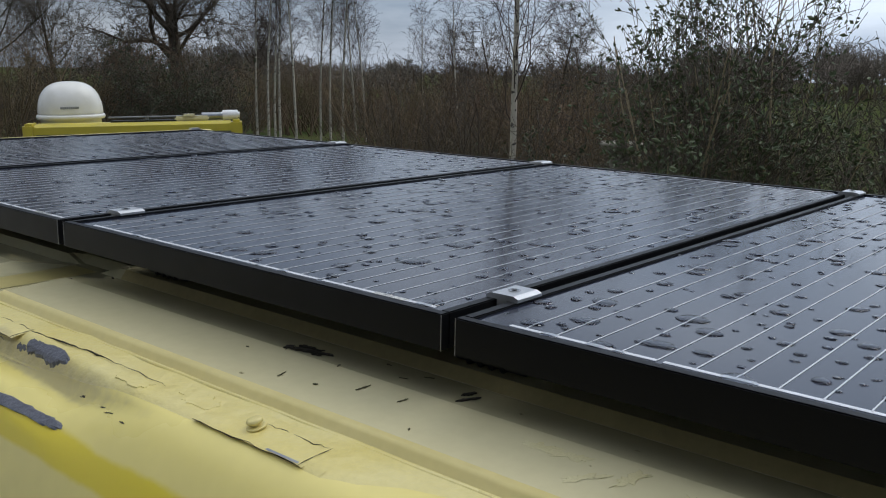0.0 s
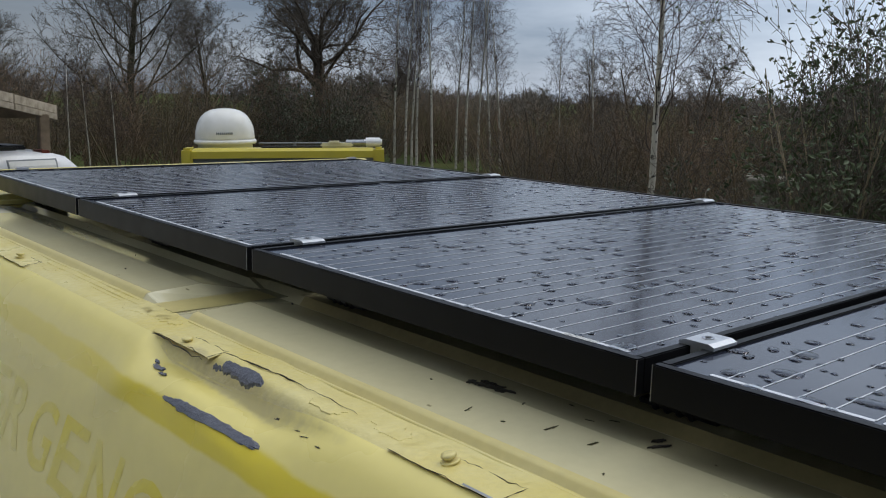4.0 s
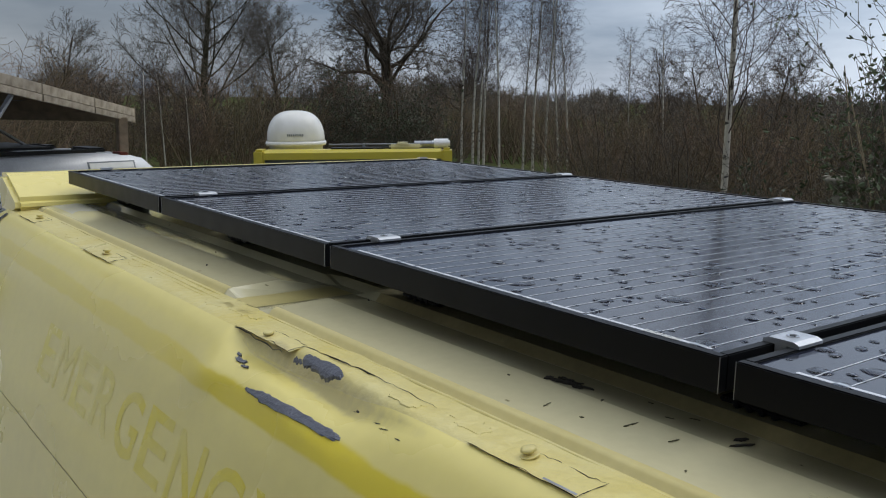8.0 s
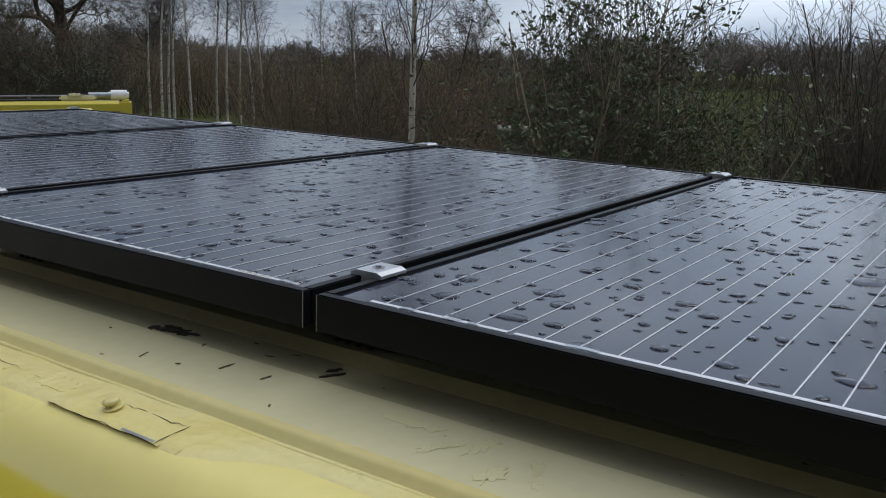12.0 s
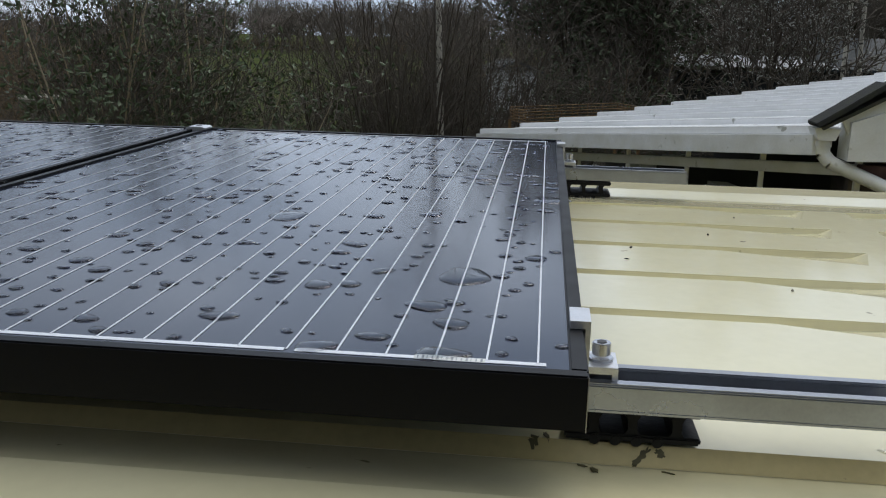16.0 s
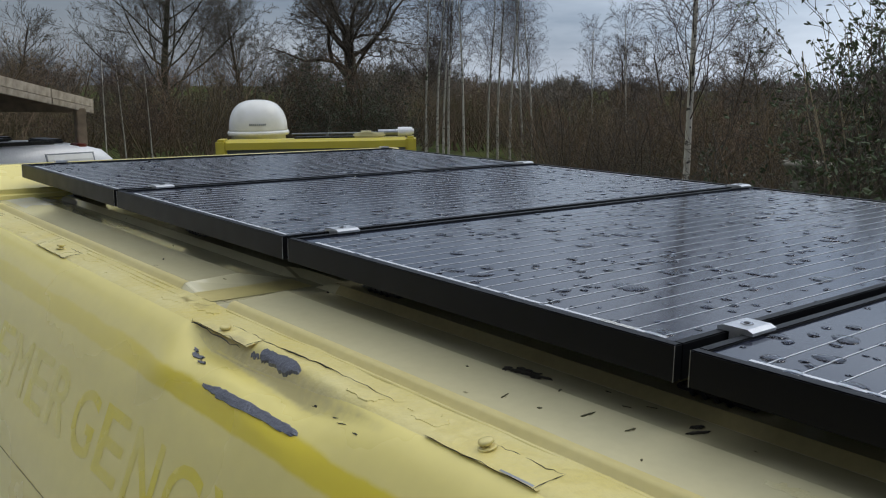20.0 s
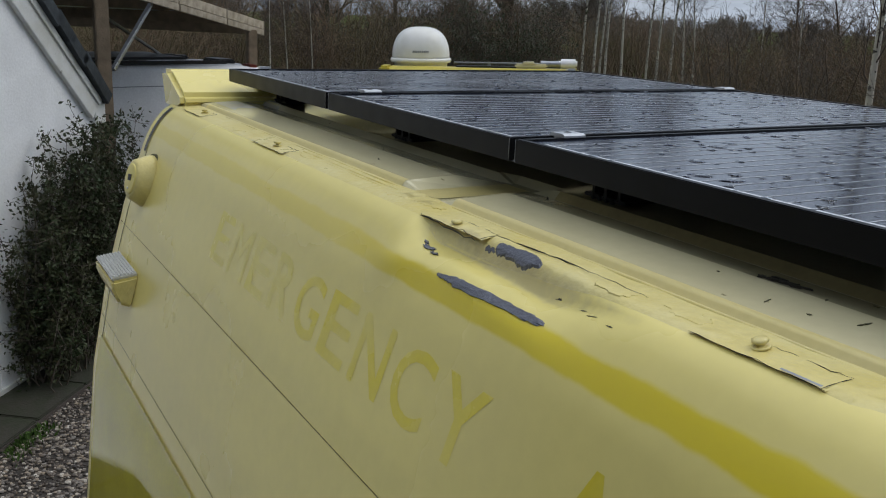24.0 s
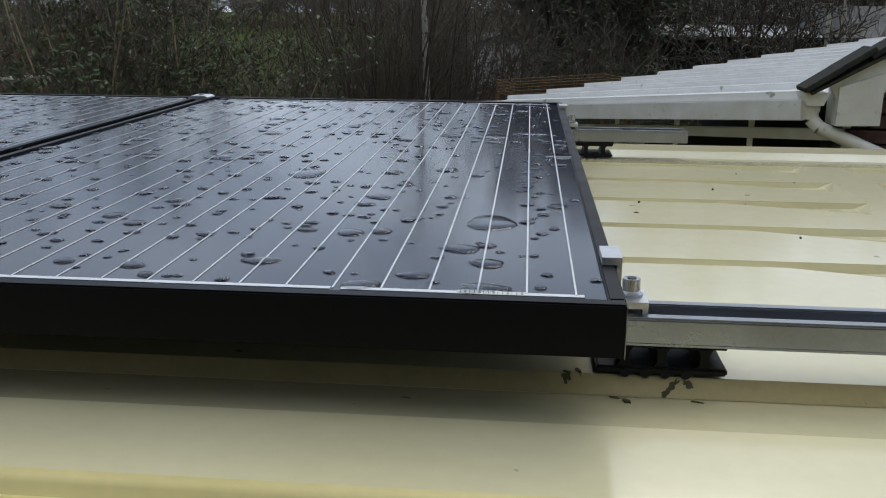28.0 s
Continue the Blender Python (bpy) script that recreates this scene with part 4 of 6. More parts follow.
def solar_panel():
    p = thing("solar_panel", "black-framed monocrystalline solar panel beaded with rain", "solar panel", group="solar panels on the van roof")
    lip = 0.011
    # frame members: two long, two short, mitred look
    for y0 in (0.0, L - lip):
        part("frame_rail", box(-W, 0, y0, y0 + lip, -TH, 0, 0.0012), M_FRAME, p)
    for x0 in (-W, -lip):
        part("frame_rail", box(x0, x0 + lip, lip, L - lip, -TH, 0, 0.0012), M_FRAME, p)
    part("glass", box(-W + lip, -lip, lip, L - lip, -0.007, -0.0025), M_CELL, p, "dark blue-black cell glass")
    part("back_sheet", box(-W + lip, -lip, lip, L - lip, -0.012, -0.008), M_BLACK, p)
    bar = box(-0.00062, 0.00062, 0.022, L - 0.022, -0.0024, -0.0020)
    me = None
    for c in range(4):
        for j in range(5):
            x = -0.0300 - 0.1567 * c - 0.0313 * j
            if me is None:
                o = part("busbar", bar, M_BUS, p)
                me = o.data
            else:
                o = part("busbar", me, None, p)
            o.location = (x, 0, 0)
    for y in (0.019, L - 0.023):
        for x0, x1 in ((-0.025, -0.181), (-0.188, -0.494), (-0.500, -0.640)):
            part("ribbon", box(x1, x0, y, y + 0.005, -0.0024, -0.0020), M_BUS, p)
    lb = part("barcode_label", box(-0.106, -0.062, 0.0185, 0.0250, -0.0023, -0.0019), M_WHITE, p, "white barcode label")
    for k in range(14):
        part("bar", box(-0.104 + 0.003 * k, -0.104 + 0.003 * k + (0.0008, 0.0014, 0.0005)[k % 3], 0.0195, 0.0240, -0.0019, -0.0017), M_GREY, lb)
    for x in (-W, -0.0006):
        part("frame_corner", box(x, x + 0.0006, -0.0004, 0.0002, -TH, -0.0005), M_EDGE, p)
    return p


panel = solar_panel()
panel.matrix_world = pose(0, 0, Z)
PANELS = [panel] + [copy_thing(panel, pose(-PITCH * k, 0, Z)) for k in (1, 2, 3)]


def drops(seed, n, x0, x1, y0, y1, big):
    """Rain beads: flattened, uneven domes with a rounded rim."""
    rng = np.random.default_rng(seed)
    V, F, base = [], [], 0
    seg = 16
    prof = [(1.0, 0.0), (0.97, 0.30), (0.80, 0.72), (0.45, 0.95), (0.0, 1.0)]
    a = np.arange(seg) * 2 * np.pi / seg
    placed = []
    items = list(big) + [None] * n
    for it in items:
        if it:
            x, y, r, st, an = it
        else:
            x, y = rng.uniform(x0, x1), rng.uniform(y0, y1)
            r = min(0.015, 0.0026 * math.exp(abs(rng.normal(0, 0.85))))
            st, an = rng.uniform(0.9, 1.35), rng.normal(0, 0.6)
            if any((x - q[0]) ** 2 + (y - q[1]) ** 2 < (r + q[2]) ** 2 for q in placed):
                continue
        placed.append((x, y, r * max(1, st)))
        rag = min(1.0, r / 0.012)
        wob = 1 + rag * (0.10 * np.sin(2 * a + rng.uniform(0, 6)) + 0.07 * np.sin(3 * a + rng.uniform(0, 6)) + 0.03 * np.sin(5 * a + rng.uniform(0, 6))) + 0.008 * rng.normal(size=seg)
        h = min(0.0015, r * 0.26)
        ring = []
        for f, z in prof[:-1]:
            lx, ly = f * r * st * wob * np.cos(a), f * r / st ** 0.4 * wob * np.sin(a)
            ring.append(np.stack([x + lx * math.cos(an) - ly * math.sin(an), y + lx * math.sin(an) + ly * math.cos(an), np.full(seg, z * h)], 1))
        V.append(np.concatenate(ring + [np.array([[x, y, h]])]))
        for k in range(3):
            i = base + k * seg + np.arange(seg)
            j = base + k * seg + (np.arange(seg) + 1) % seg
            F.append(np.stack([i, j, j + seg, i + seg], 1))
        top = base + 4 * seg
        i = base + 3 * seg + np.arange(seg)
        F.append(np.stack([i, base + 3 * seg + (np.arange(seg) + 1) % seg, np.full(seg, top), np.full(seg, top)], 1))
        base += 4 * seg + 1
    F = np.concatenate(F)
    flat, counts = [], []
    for q in F.tolist():
        q = q[:3] if q[2] == q[3] else q
        flat += q
        counts.append(len(q))
    return raw_mesh("rain_drops", np.concatenate(V), flat, counts)


BIG_D = [(-0.092, 0.215, 0.027, 0.74, 0.2), (-0.112, 0.128, 0.014, 1.1, 0.2), (-0.094, 0.028, 0.012, 1.2, 0), (-0.088, 0.032, 0.012, 1.3, -0.1), (-0.02, 0.58, 0.022, 1.1, -0.1),
         (-0.115, 0.735, 0.024, 1.3, 0.2), (-0.06, 0.77, 0.018, 1.3, 0.0), (-0.30, 0.42, 0.024, 0.85, 0.1), (-0.52, 0.06, 0.013, 1.3, 0.1), (-0.60, 0.08, 0.012, 1.3, 0.1), (-0.09, 0.09, 0.012, 1.2, -0.3), (-0.17, 0.03, 0.012, 1.1, 0)]
BIG_D += [(-0.056 + 0.007 * math.sin(k * 2.1), 0.16 + 0.027 * k + 0.006 * math.cos(k * 3.3), 0.0032 + 0.0016 * (k % 3), 1.1, 0.2 * k) for k in range(18)]
for k in range(4):
    d = part("rain_drops", drops(11 + k, (680, 560, 500, 440)[k], -W + 0.013, -0.013, 0.013, L - 0.013, BIG_D if k == 0 else [(-0.18, 0.16, 0.020, 1.1, 0.1), (-0.2, 0.27, 0.018, 1.2, 0.0)] if k == 1 else []), M_WATER)
    d.location = (-PITCH * k, 0, Z - 0.0025)
    tagged(d, "clear rain drops beaded on the panel glass", "water drops", kind="stuff")


pd = part("water_puddle", drops(70, 0, 0, 0, 0, 0, [(0.243, 0.098, 0.0125, 1.1, -0.3), (0.221, 0.112, 0.006, 2.2, -0.6)]), M_WATER)
pd.location = (0, 0, LAND - 0.0005)
tagged(pd, "small clear puddle of water on the cream roof", "water", kind="stuff")


# ---- clamps, rails and feet ----
def mid_clamp():
    c = thing("mid_clamp", "silver aluminium mid clamp bolted between two panels", "clamp", group="mid clamps")
    prof = [(-0.019, 0.0), (-0.019, 0.003), (-0.013, 0.0055), (0.013, 0.0055), (0.019, 0.003), (0.019, 0.0)]
    bm = extrude_profile(prof, -0.02, 0.02, "y")
    part("top_plate", bm, M_ALU, c)
    part("web", box(-0.006, 0.006, -0.02, 0.02, -0.034, 0.0), M_ALU, c)
    bm = cyl(0.0062, 0.0012, (0, 0, 0.0058), seg=20)
    part("bolt_head", bm, M_STEEL, c)
    part("socket", cyl(0.0030, 0.0006, (0, 0, 0.0067), seg=6), M_BLACK, c)
    return c


mc = mid_clamp()
YN, YF = 0.100, 1.178
spots = [(-W - 0.008 - PITCH * k, y) for k in range(3) for y in (YN, YF)]
mc.matrix_world = pose(*spots[0], Z)
for x, y in spots[1:]:
    copy_thing(mc, pose(x, y, Z + 0.0001))


def end_clamp():
    c = thing("end_clamp", "stepped aluminium end clamp with a stainless cap bolt", "clamp", group="end clamps")
    prof = [(-0.010, 0.0005), (-0.010, 0.006), (0.004, 0.006), (0.004, -0.026), (0.024, -0.026), (0.024, -0.036), (0.020, -0.036), (0.020, -0.031), (0.0005, -0.031), (0.0005, 0.0005)]
    part("bracket", extrude_profile(prof, -0.016, 0.016, "y"), M_ALU, c)
    bm = cyl(0.0065, 0.009, (0.013, 0, -0.0175), seg=24, bevel=0.0006)
    b = part("cap_bolt", bm, M_STEEL, c)
    part("socket", cyl(0.0036, 0.0006, (0.013, 0, -0.0128), seg=6), M_BLACK, b)
    part("washer", cyl(0.0085, 0.002, (0.013, 0, -0.025), seg=24), M_STEEL, c)
    return c


ec = end_clamp()
ec.matrix_world = pose(0.0005, YN + 0.002, Z)
copy_thing(ec, pose(0.0005, YF - 0.075, Z))
for y in (YN, YF):
    copy_thing(ec, pose(-3 * PITCH - W - 0.0005, y, Z, 0, 0, 180))


def rail(y, x0, x1):
    r = thing("mounting_rail", "galvanised steel strut channel rail under the panels", "rail", group="mounting rails")
    h, w, t = 0.021, 0.0205, 0.0025
    zt = Z - TH
    part("base_web", box(x0, x1, y - w, y + w, zt - h, zt - h + t, 0.0006), M_GALV, r)
    for k in (-1, 1):
        a, b = sorted((k * w, k * (w - t)))
        part("side_flange", box(x0, x1, y + a, y + b, zt - h + t, zt - t, 0.0), M_GALV, r)
        a, b = sorted((k * w, k * 0.011))
        part("top_lip", box(x0, x1, y + a, y + b, zt - t, zt, 0.0011), M_GALV, r)
        a, b = sorted((k * 0.0135, k * 0.011))
        part("inner_lip", box(x0, x1, y + a, y + b, zt - 0.0075, zt - t, 0.0), M_GALV, r)
    return r


rail(YN, -3 * PITCH - W - 0.05, 0.223)
rail(YF - 0.075, -3 * PITCH - W - 0.05, 0.216)


def rail_foot():
    f = thing("rubber_foot", "ribbed black hollow rubber block under the rail", "foot", group="rubber feet")
    w, h = 0.039, 0.0285
    part("top_plate", box(-w, w, -0.03, 0.03, 0.0225, h, 0.0015), M_RUBBER, f)
    part("base_plate", box(-w - 0.016, w, -0.031, 0.031, 0.003, 0.0085, 0.0015), M_RUBBER, f)
    for x in (-0.0345, -0.008, 0.0225):
        part("web", extrude_profile([(x - 0.0055, 0.0080), (x - 0.0032, 0.012), (x - 0.0032, 0.019), (x - 0.0055, 0.0228), (x + 0.0055, 0.0228), (x + 0.0032, 0.019), (x + 0.0032, 0.012), (x + 0.0055, 0.0080)], -0.0295, 0.0295, "y"), M_RUBBER, f)
    for k in range(4):
        part("stud", cyl(0.0042, 0.064, (-0.034 + 0.0145 * k, 0, 0.0042), seg=12, axis="y", bevel=0.001), M_RUBBER, f)
    for k in range(12):
        part("rib", box(-w + 0.003 + 0.0063 * k, -w + 0.0055 + 0.0063 * k, -0.031, 0.031, 0.0255, 0.0288), M_RUBBER, f)
    return f


ft = rail_foot()
ft.matrix_world = pose(0.046, 0.126, LAND + 0.0005)
for x, y in ((0.048, YF - 0.07), (-0.72, 0.14), (-1.30, 0.14), (-1.95, 0.14), (-2.68, 0.14), (-0.72, YF - 0.06), (-1.30, YF - 0.06), (-1.95, YF - 0.06), (-2.68, YF - 0.06)):
    copy_thing(ft, pose(x, y, LAND + 0.001))


# ---- plants ----
def grow(rng, p, d, length, r, depth, spec, out):
    """Adds one limb and its side shoots to out[depth]."""
    n = spec["seg"][min(depth, len(spec["seg"]) - 1)]
    pts, rad = [np.array(p, float)], [r]
    d = np.array(d, float)
    step = length / (n - 1)
    wander = spec["wander"][min(depth, len(spec["wander"]) - 1)]
    lift = spec["lift"][min(depth, len(spec["lift"]) - 1)]
    for k in range(1, n):
        d = d + rng.normal(0, wander, 3) + np.array([0, 0, lift]) / n
        d /= np.linalg.norm(d)
        pts.append(pts[-1] + d * step)
        rad.append(max(r * (1 - (0.80 if depth else 0.72) * k / (n - 1)), spec["min"]))
    out.setdefault(depth, []).append((np.array(pts), np.array(rad)))
    if depth >= spec["depth"]:
        return
    kids = spec["kids"][min(depth, len(spec["kids"]) - 1)]
    kids = max(1, int(round(kids * rng.uniform(0.8, 1.2))))
    start = spec["from"][min(depth, len(spec["from"]) - 1)]
    spread = spec["spread"][min(depth, len(spec["spread"]) - 1)]
    ratio = spec["ratio"][min(depth, len(spec["ratio"]) - 1)]
    turn = rng.uniform(0, 6.28)
    for i in range(kids):
        t = start + (0.98 - start) * (i + rng.uniform(0, 1)) / kids
        f = t * (n - 1)
        k = min(int(f), n - 2)
        q = pts[k] + (pts[k + 1] - pts[k]) * (f - k)
        axis = pts[k + 1] - pts[k]
        axis /= np.linalg.norm(axis)
        turn += 2.4 + rng.normal(0, 0.4)
        u = np.cross(axis, (0.3, 0.9, 0.2))
        u /= np.linalg.norm(u)
        v = np.cross(axis, u)
        a = radians(spread * rng.uniform(0.7, 1.25))
        nd = axis * math.cos(a) + (u * math.cos(turn) + v * math.sin(turn)) * math.sin(a)
        size = length * ratio * (1.15 - 0.55 * t) * rng.uniform(0.75, 1.25)
        grow(rng, q, nd, size, max(spec["min"], rad[k] * (spec["thin"][min(depth, len(spec["thin"]) - 1)])), depth + 1, spec, out)


def tree(name, seed, height, r, spec, bark, twig, label, lean=(0, 0), leaf=None, stems=1):
    rng = np.random.default_rng(seed)
    out = {}
    for s in range(stems):
        a = rng.uniform(0, 6.28)
        o = (0.0, 0.0) if stems == 1 else (rng.uniform(0.1, spec.get("base", 0.5)) * math.cos(a), rng.uniform(0.1, spec.get("base", 0.5)) * math.sin(a))
        k = 1 if stems == 1 else rng.uniform(0.65, 1.05)
        ln = lean if stems == 1 else (o[0] * spec.get("splay", 0.3) + lean[0], o[1] * spec.get("splay", 0.3) + lean[1])
        grow(rng, (*o, -0.05), (*ln, 1.0), height * k, r * k, 0, spec, out)
    t = thing(name, label, "tree" if stems == 1 or "birch" in name else "shrub")
    bark_to = 0 if "birch" in name or spec["depth"] < 3 else 1
    thick = [l for k, ls in out.items() if k <= bark_to for l in ls]
    fine = [l for k, ls in out.items() if k > bark_to for l in ls]
    tagged(part("trunk" if stems == 1 else "stem_mass", tubes("trunk", thick, 7 if stems == 1 else 5), bark, t), kind="" if stems == 1 else "stuff")
    if fine:
        tagged(part("crown" if stems == 1 else "twig_mass", tubes("crown", fine, 3), twig, t), kind="" if stems == 1 else "stuff")
    if leaf:
        material, count, size, long, lo = leaf
        ends = [l[0][j] for k, ls in out.items() if k >= spec["depth"] - 1 for l in ls for j in range(1, len(l[0]))]
        ends = [e for e in ends if e[2] > lo]
        pick = rng.integers(0, len(ends), count)
        at = np.array([ends[i] for i in pick]) + rng.normal(0, size * 0.6, (count, 3))
        tagged(part("foliage", leaves("foliage", at, size, rng, long), material, t), kind="stuff")
    return t


OAK = dict(seg=(5, 8, 6, 5, 3), wander=(0.05, 0.22, 0.26, 0.26, 0.2), lift=(0.3, 0.85, 0.4, 0.2, 0), kids=(15, 10, 8, 5), spread=(58, 52, 50, 48), ratio=(1.12, 0.5, 0.5, 0.48), depth=4, min=0.0085, thin=(0.33, 0.42))
CROWN = dict(seg=(6, 8, 6, 4, 3), wander=(0.06, 0.10, 0.15, 0.2, 0.22), lift=(0.3, 0.9, 0.45, 0.3, 0.2), kids=(24, 12, 8, 5), spread=(60, 44, 44, 46), ratio=(0.62, 0.42, 0.44, 0.5), depth=4, min=0.0062, thin=(0.27, 0.40))
CROWN["from"] = (0.10, 0.15, 0.15, 0.1)
OAK["from"] = (0.45, 0.2, 0.15, 0.1)
ASH = dict(seg=(8, 5, 4, 3), wander=(0.06, 0.14, 0.17, 0.2), lift=(0.2, 0.6, 0.4, 0.2), kids=(20, 11, 7), spread=(52, 48, 45), ratio=(0.46, 0.46, 0.48), depth=3, min=0.009, thin=(0.38, 0.45))
ASH["from"] = (0.2, 0.2, 0.15)
BIRCH = dict(seg=(9, 5, 4, 3), wander=(0.018, 0.12, 0.17, 0.2), lift=(0.2, 0.5, -0.1, -0.6), kids=(20, 7, 5), spread=(36, 42, 42), ratio=(0.25, 0.5, 0.55), depth=3, min=0.0036, thin=(0.27, 0.5))
BIRCH["from"] = (0.40, 0.2, 0.2)
BIRCH2 = dict(seg=(10, 8, 6, 5), wander=(0.028, 0.15, 0.2, 0.22), lift=(0.2, 0.9, 0.2, -1.0), kids=(30, 13, 8), spread=(46, 42, 40), ratio=(0.34, 0.44, 0.55), depth=3, min=0.0021, thin=(0.25, 0.42))
BIRCH2["from"] = (0.38, 0.15, 0.15)
BUSH = dict(seg=(5, 4, 3), wander=(0.17, 0.22, 0.26), lift=(0.1, 0.2, 0.1), kids=(9, 7), spread=(45, 50), ratio=(0.48, 0.46), depth=2, min=0.004, thin=(0.5, 0.5), base=1.1, splay=0.5)
BUSH["from"] = (0.15, 0.15)
WANDS = dict(seg=(7, 4, 3), wander=(0.09, 0.15, 0.16), lift=(0.2, 0.4, 0.3), kids=(10, 6), spread=(34, 42), ratio=(0.36, 0.42), depth=2, min=0.0025, thin=(0.45, 0.5), base=0.8, splay=0.35)
WANDS["from"] = (0.3, 0.2)
LEAFY = dict(WANDS, base=0.45, splay=0.13)


def spot(az, d, z=0.0):
    """A place by its bearing (degrees to the left of +y) and distance from the middle of the walk."""
    a = radians(az)
    return (-0.2 - d * math.sin(a), -0.65 + d * math.cos(a), z)


LEAN = 1.5  # the van stands on sloping ground; the trees stand upright


def plant(first, places):
    """Puts the first plant at the first place and copies of it at the others, turned and scaled."""
    for i, (az, d, k) in enumerate(places):
        lean = Matrix.Rotation(radians(LEAN), 4, Vector((math.sin(radians(az)), -math.cos(radians(az)), 0)))
        m = Matrix.Translation(spot(az, d)) @ lean @ pose(0, 0, 0, 0, 0, random.Random(int(az * 10 + d * 100)).uniform(0, 360))
        if i == 0:
            first.matrix_world = m
            first.scale = (k, k, k)
        else:
            c = copy_thing(first, m)
            c.scale = (k, k, k)


# the big oak, tall hedgerow trees behind
plant(tree("oak_tree", 3, 4.9, 0.46, OAK, M_BARK, M_TWIG, "old bare oak with crooked dark spreading limbs"), [(56.2, 50, 1.24)])
plant(tree("oak_tree", 8, 4.3, 0.30, OAK, M_BARK, M_TWIG, "bare dark oak with a dense twiggy crown"), [(51.5, 60, 0.85), (-9, 25, 0.75)])
plant(tree("hornbeam_tree", 25, 8.6, 0.21, CROWN, M_MOSSBARK, M_TWIG, "broad bare tree with a dense rounded twiggy crown"), [(67.4, 45, 1.06), (63.2, 58, 0.78), (74.5, 60, 0.42), (-7, 27, 0.72), (-12, 25, 0.9), (-17.5, 26, 0.8), (-22, 28, 0.9), (-28, 25, 0.8)])
plant(tree("ash_tree", 21, 9.4, 0.16, ASH, M_MOSSBARK, M_TWIG, "tall bare hedgerow tree with fine upright branches"), [(-14, 22, 0.9), (-4, 27, 0.72)])
plant(tree("ash_tree", 23, 8.6, 0.13, ASH, M_BARK, M_TWIG, "bare hedgerow tree with a narrow twiggy crown"), [(75.6, 42, 0.6), (36.6, 28, 0.46), (33.2, 27, 0.46), (31.0, 28, 0.42), (39.4, 31, 0.44), (-2.4, 23, 0.6), (-6.5, 21, 0.62), (-17, 20, 0.7), (-24, 26, 0.8)])
# birches
plant(tree("birch_tree", 31, 7.4, 0.055, BIRCH, M_BIRCH, M_TWIGV, "slender white-barked birch in a small grove"), [(51.0, 33, 1.0), (50.3, 34, 1.0), (49.3, 32, 0.92), (47.2, 34, 1.0), (46.4, 33, 0.98), (51.7, 35, 0.95), (47.8, 36, 0.92), (45.0, 36, 0.85)])
plant(tree("birch_tree", 32, 7.2, 0.05, BIRCH, M_BIRCH, M_TWIGV, "slender white-barked birch in a small grove"), [(50.6, 36, 1.0), (45.6, 33, 0.9), (39.0, 22, 0.62), (41.2, 24, 0.6), (69.9, 24, 0.46), (71.0, 23, 0.47), (68.4, 22, 0.45)])
plant(tree("birch_tree", 35, 5.9, 0.060, BIRCH2, M_BIRCH, M_TWIGV, "single white-barked birch with a rough flaking trunk", lean=(0.0, 0.0)), [(35.9, 12.2, 1.0)])
plant(tree("birch_tree", 36, 5.4, 0.055, BIRCH, M_BIRCH, M_TWIG, "thin mossy birch beside the thicket"), [(5.3, 10.5, 1.0), (-17.6, 17.0, 1.15), (-18.6, 17.4, 1.1)])
# brown thicket
bush_label = "tangled reddish-brown bare thicket"
plant(tree("bare_shrub", 41, 3.25, 0.028, BUSH, M_TWIGR, M_TWIGR, bush_label, stems=16), [(41.6, 20, 0.84), (40.0, 17, 0.80), (38, 21, 0.86), (33.5, 15, 0.84), (30, 18, 0.92), (29.5, 16, 0.82), (36, 16, 0.76), (48.6, 44, 0.9), (50.6, 46, 0.95), (46.4, 42, 0.84), (52, 45, 0.95), (57, 32, 1.1), (62, 30, 1.1), (66, 27, 1.05), (70, 28, 1.0), (74, 27, 1.1), (78, 24, 1.0), (82, 22, 1.1), (16, 12, 0.4), (4, 17, 0.9), (13, 12.5, 0.4), (18, 11, 0.42)])
plant(tree("bare_shrub", 42, 3.0, 0.024, BUSH, M_TWIGR, M_TWIG, bush_label, stems=18), [(43.2, 24, 0.9), (41.0, 22, 0.92), (36.5, 19, 0.92), (32, 21, 0.98), (29, 21, 0.95), (31.5, 12.5, 0.82), (54.5, 31, 1.0), (59.5, 31, 1.1), (64, 30, 1.1), (68, 29, 1.1), (76, 28, 1.1), (14.5, 14, 0.42), (-2, 16, 1.0), (-5, 14, 0.9), (-9, 17, 0.9), (-20, 17, 1.0)])
plant(tree("young_thicket", 44, 3.4, 0.02, WANDS, M_BARK, M_TWIG, "upright brown stems of a young coppice", stems=17), [(9.6, 11, 1.0), (8.4, 10.5, 1.05), (6.6, 11, 1.0), (7.4, 12.5, 1.1), (11.2, 12.0, 0.9), (14.0, 13.5, 0.75), (4.4, 11.5, 0.95), (2.2, 12.0, 0.9), (22.0, 11, 0.8), (39, 14, 0.75), (42, 15, 0.8)])
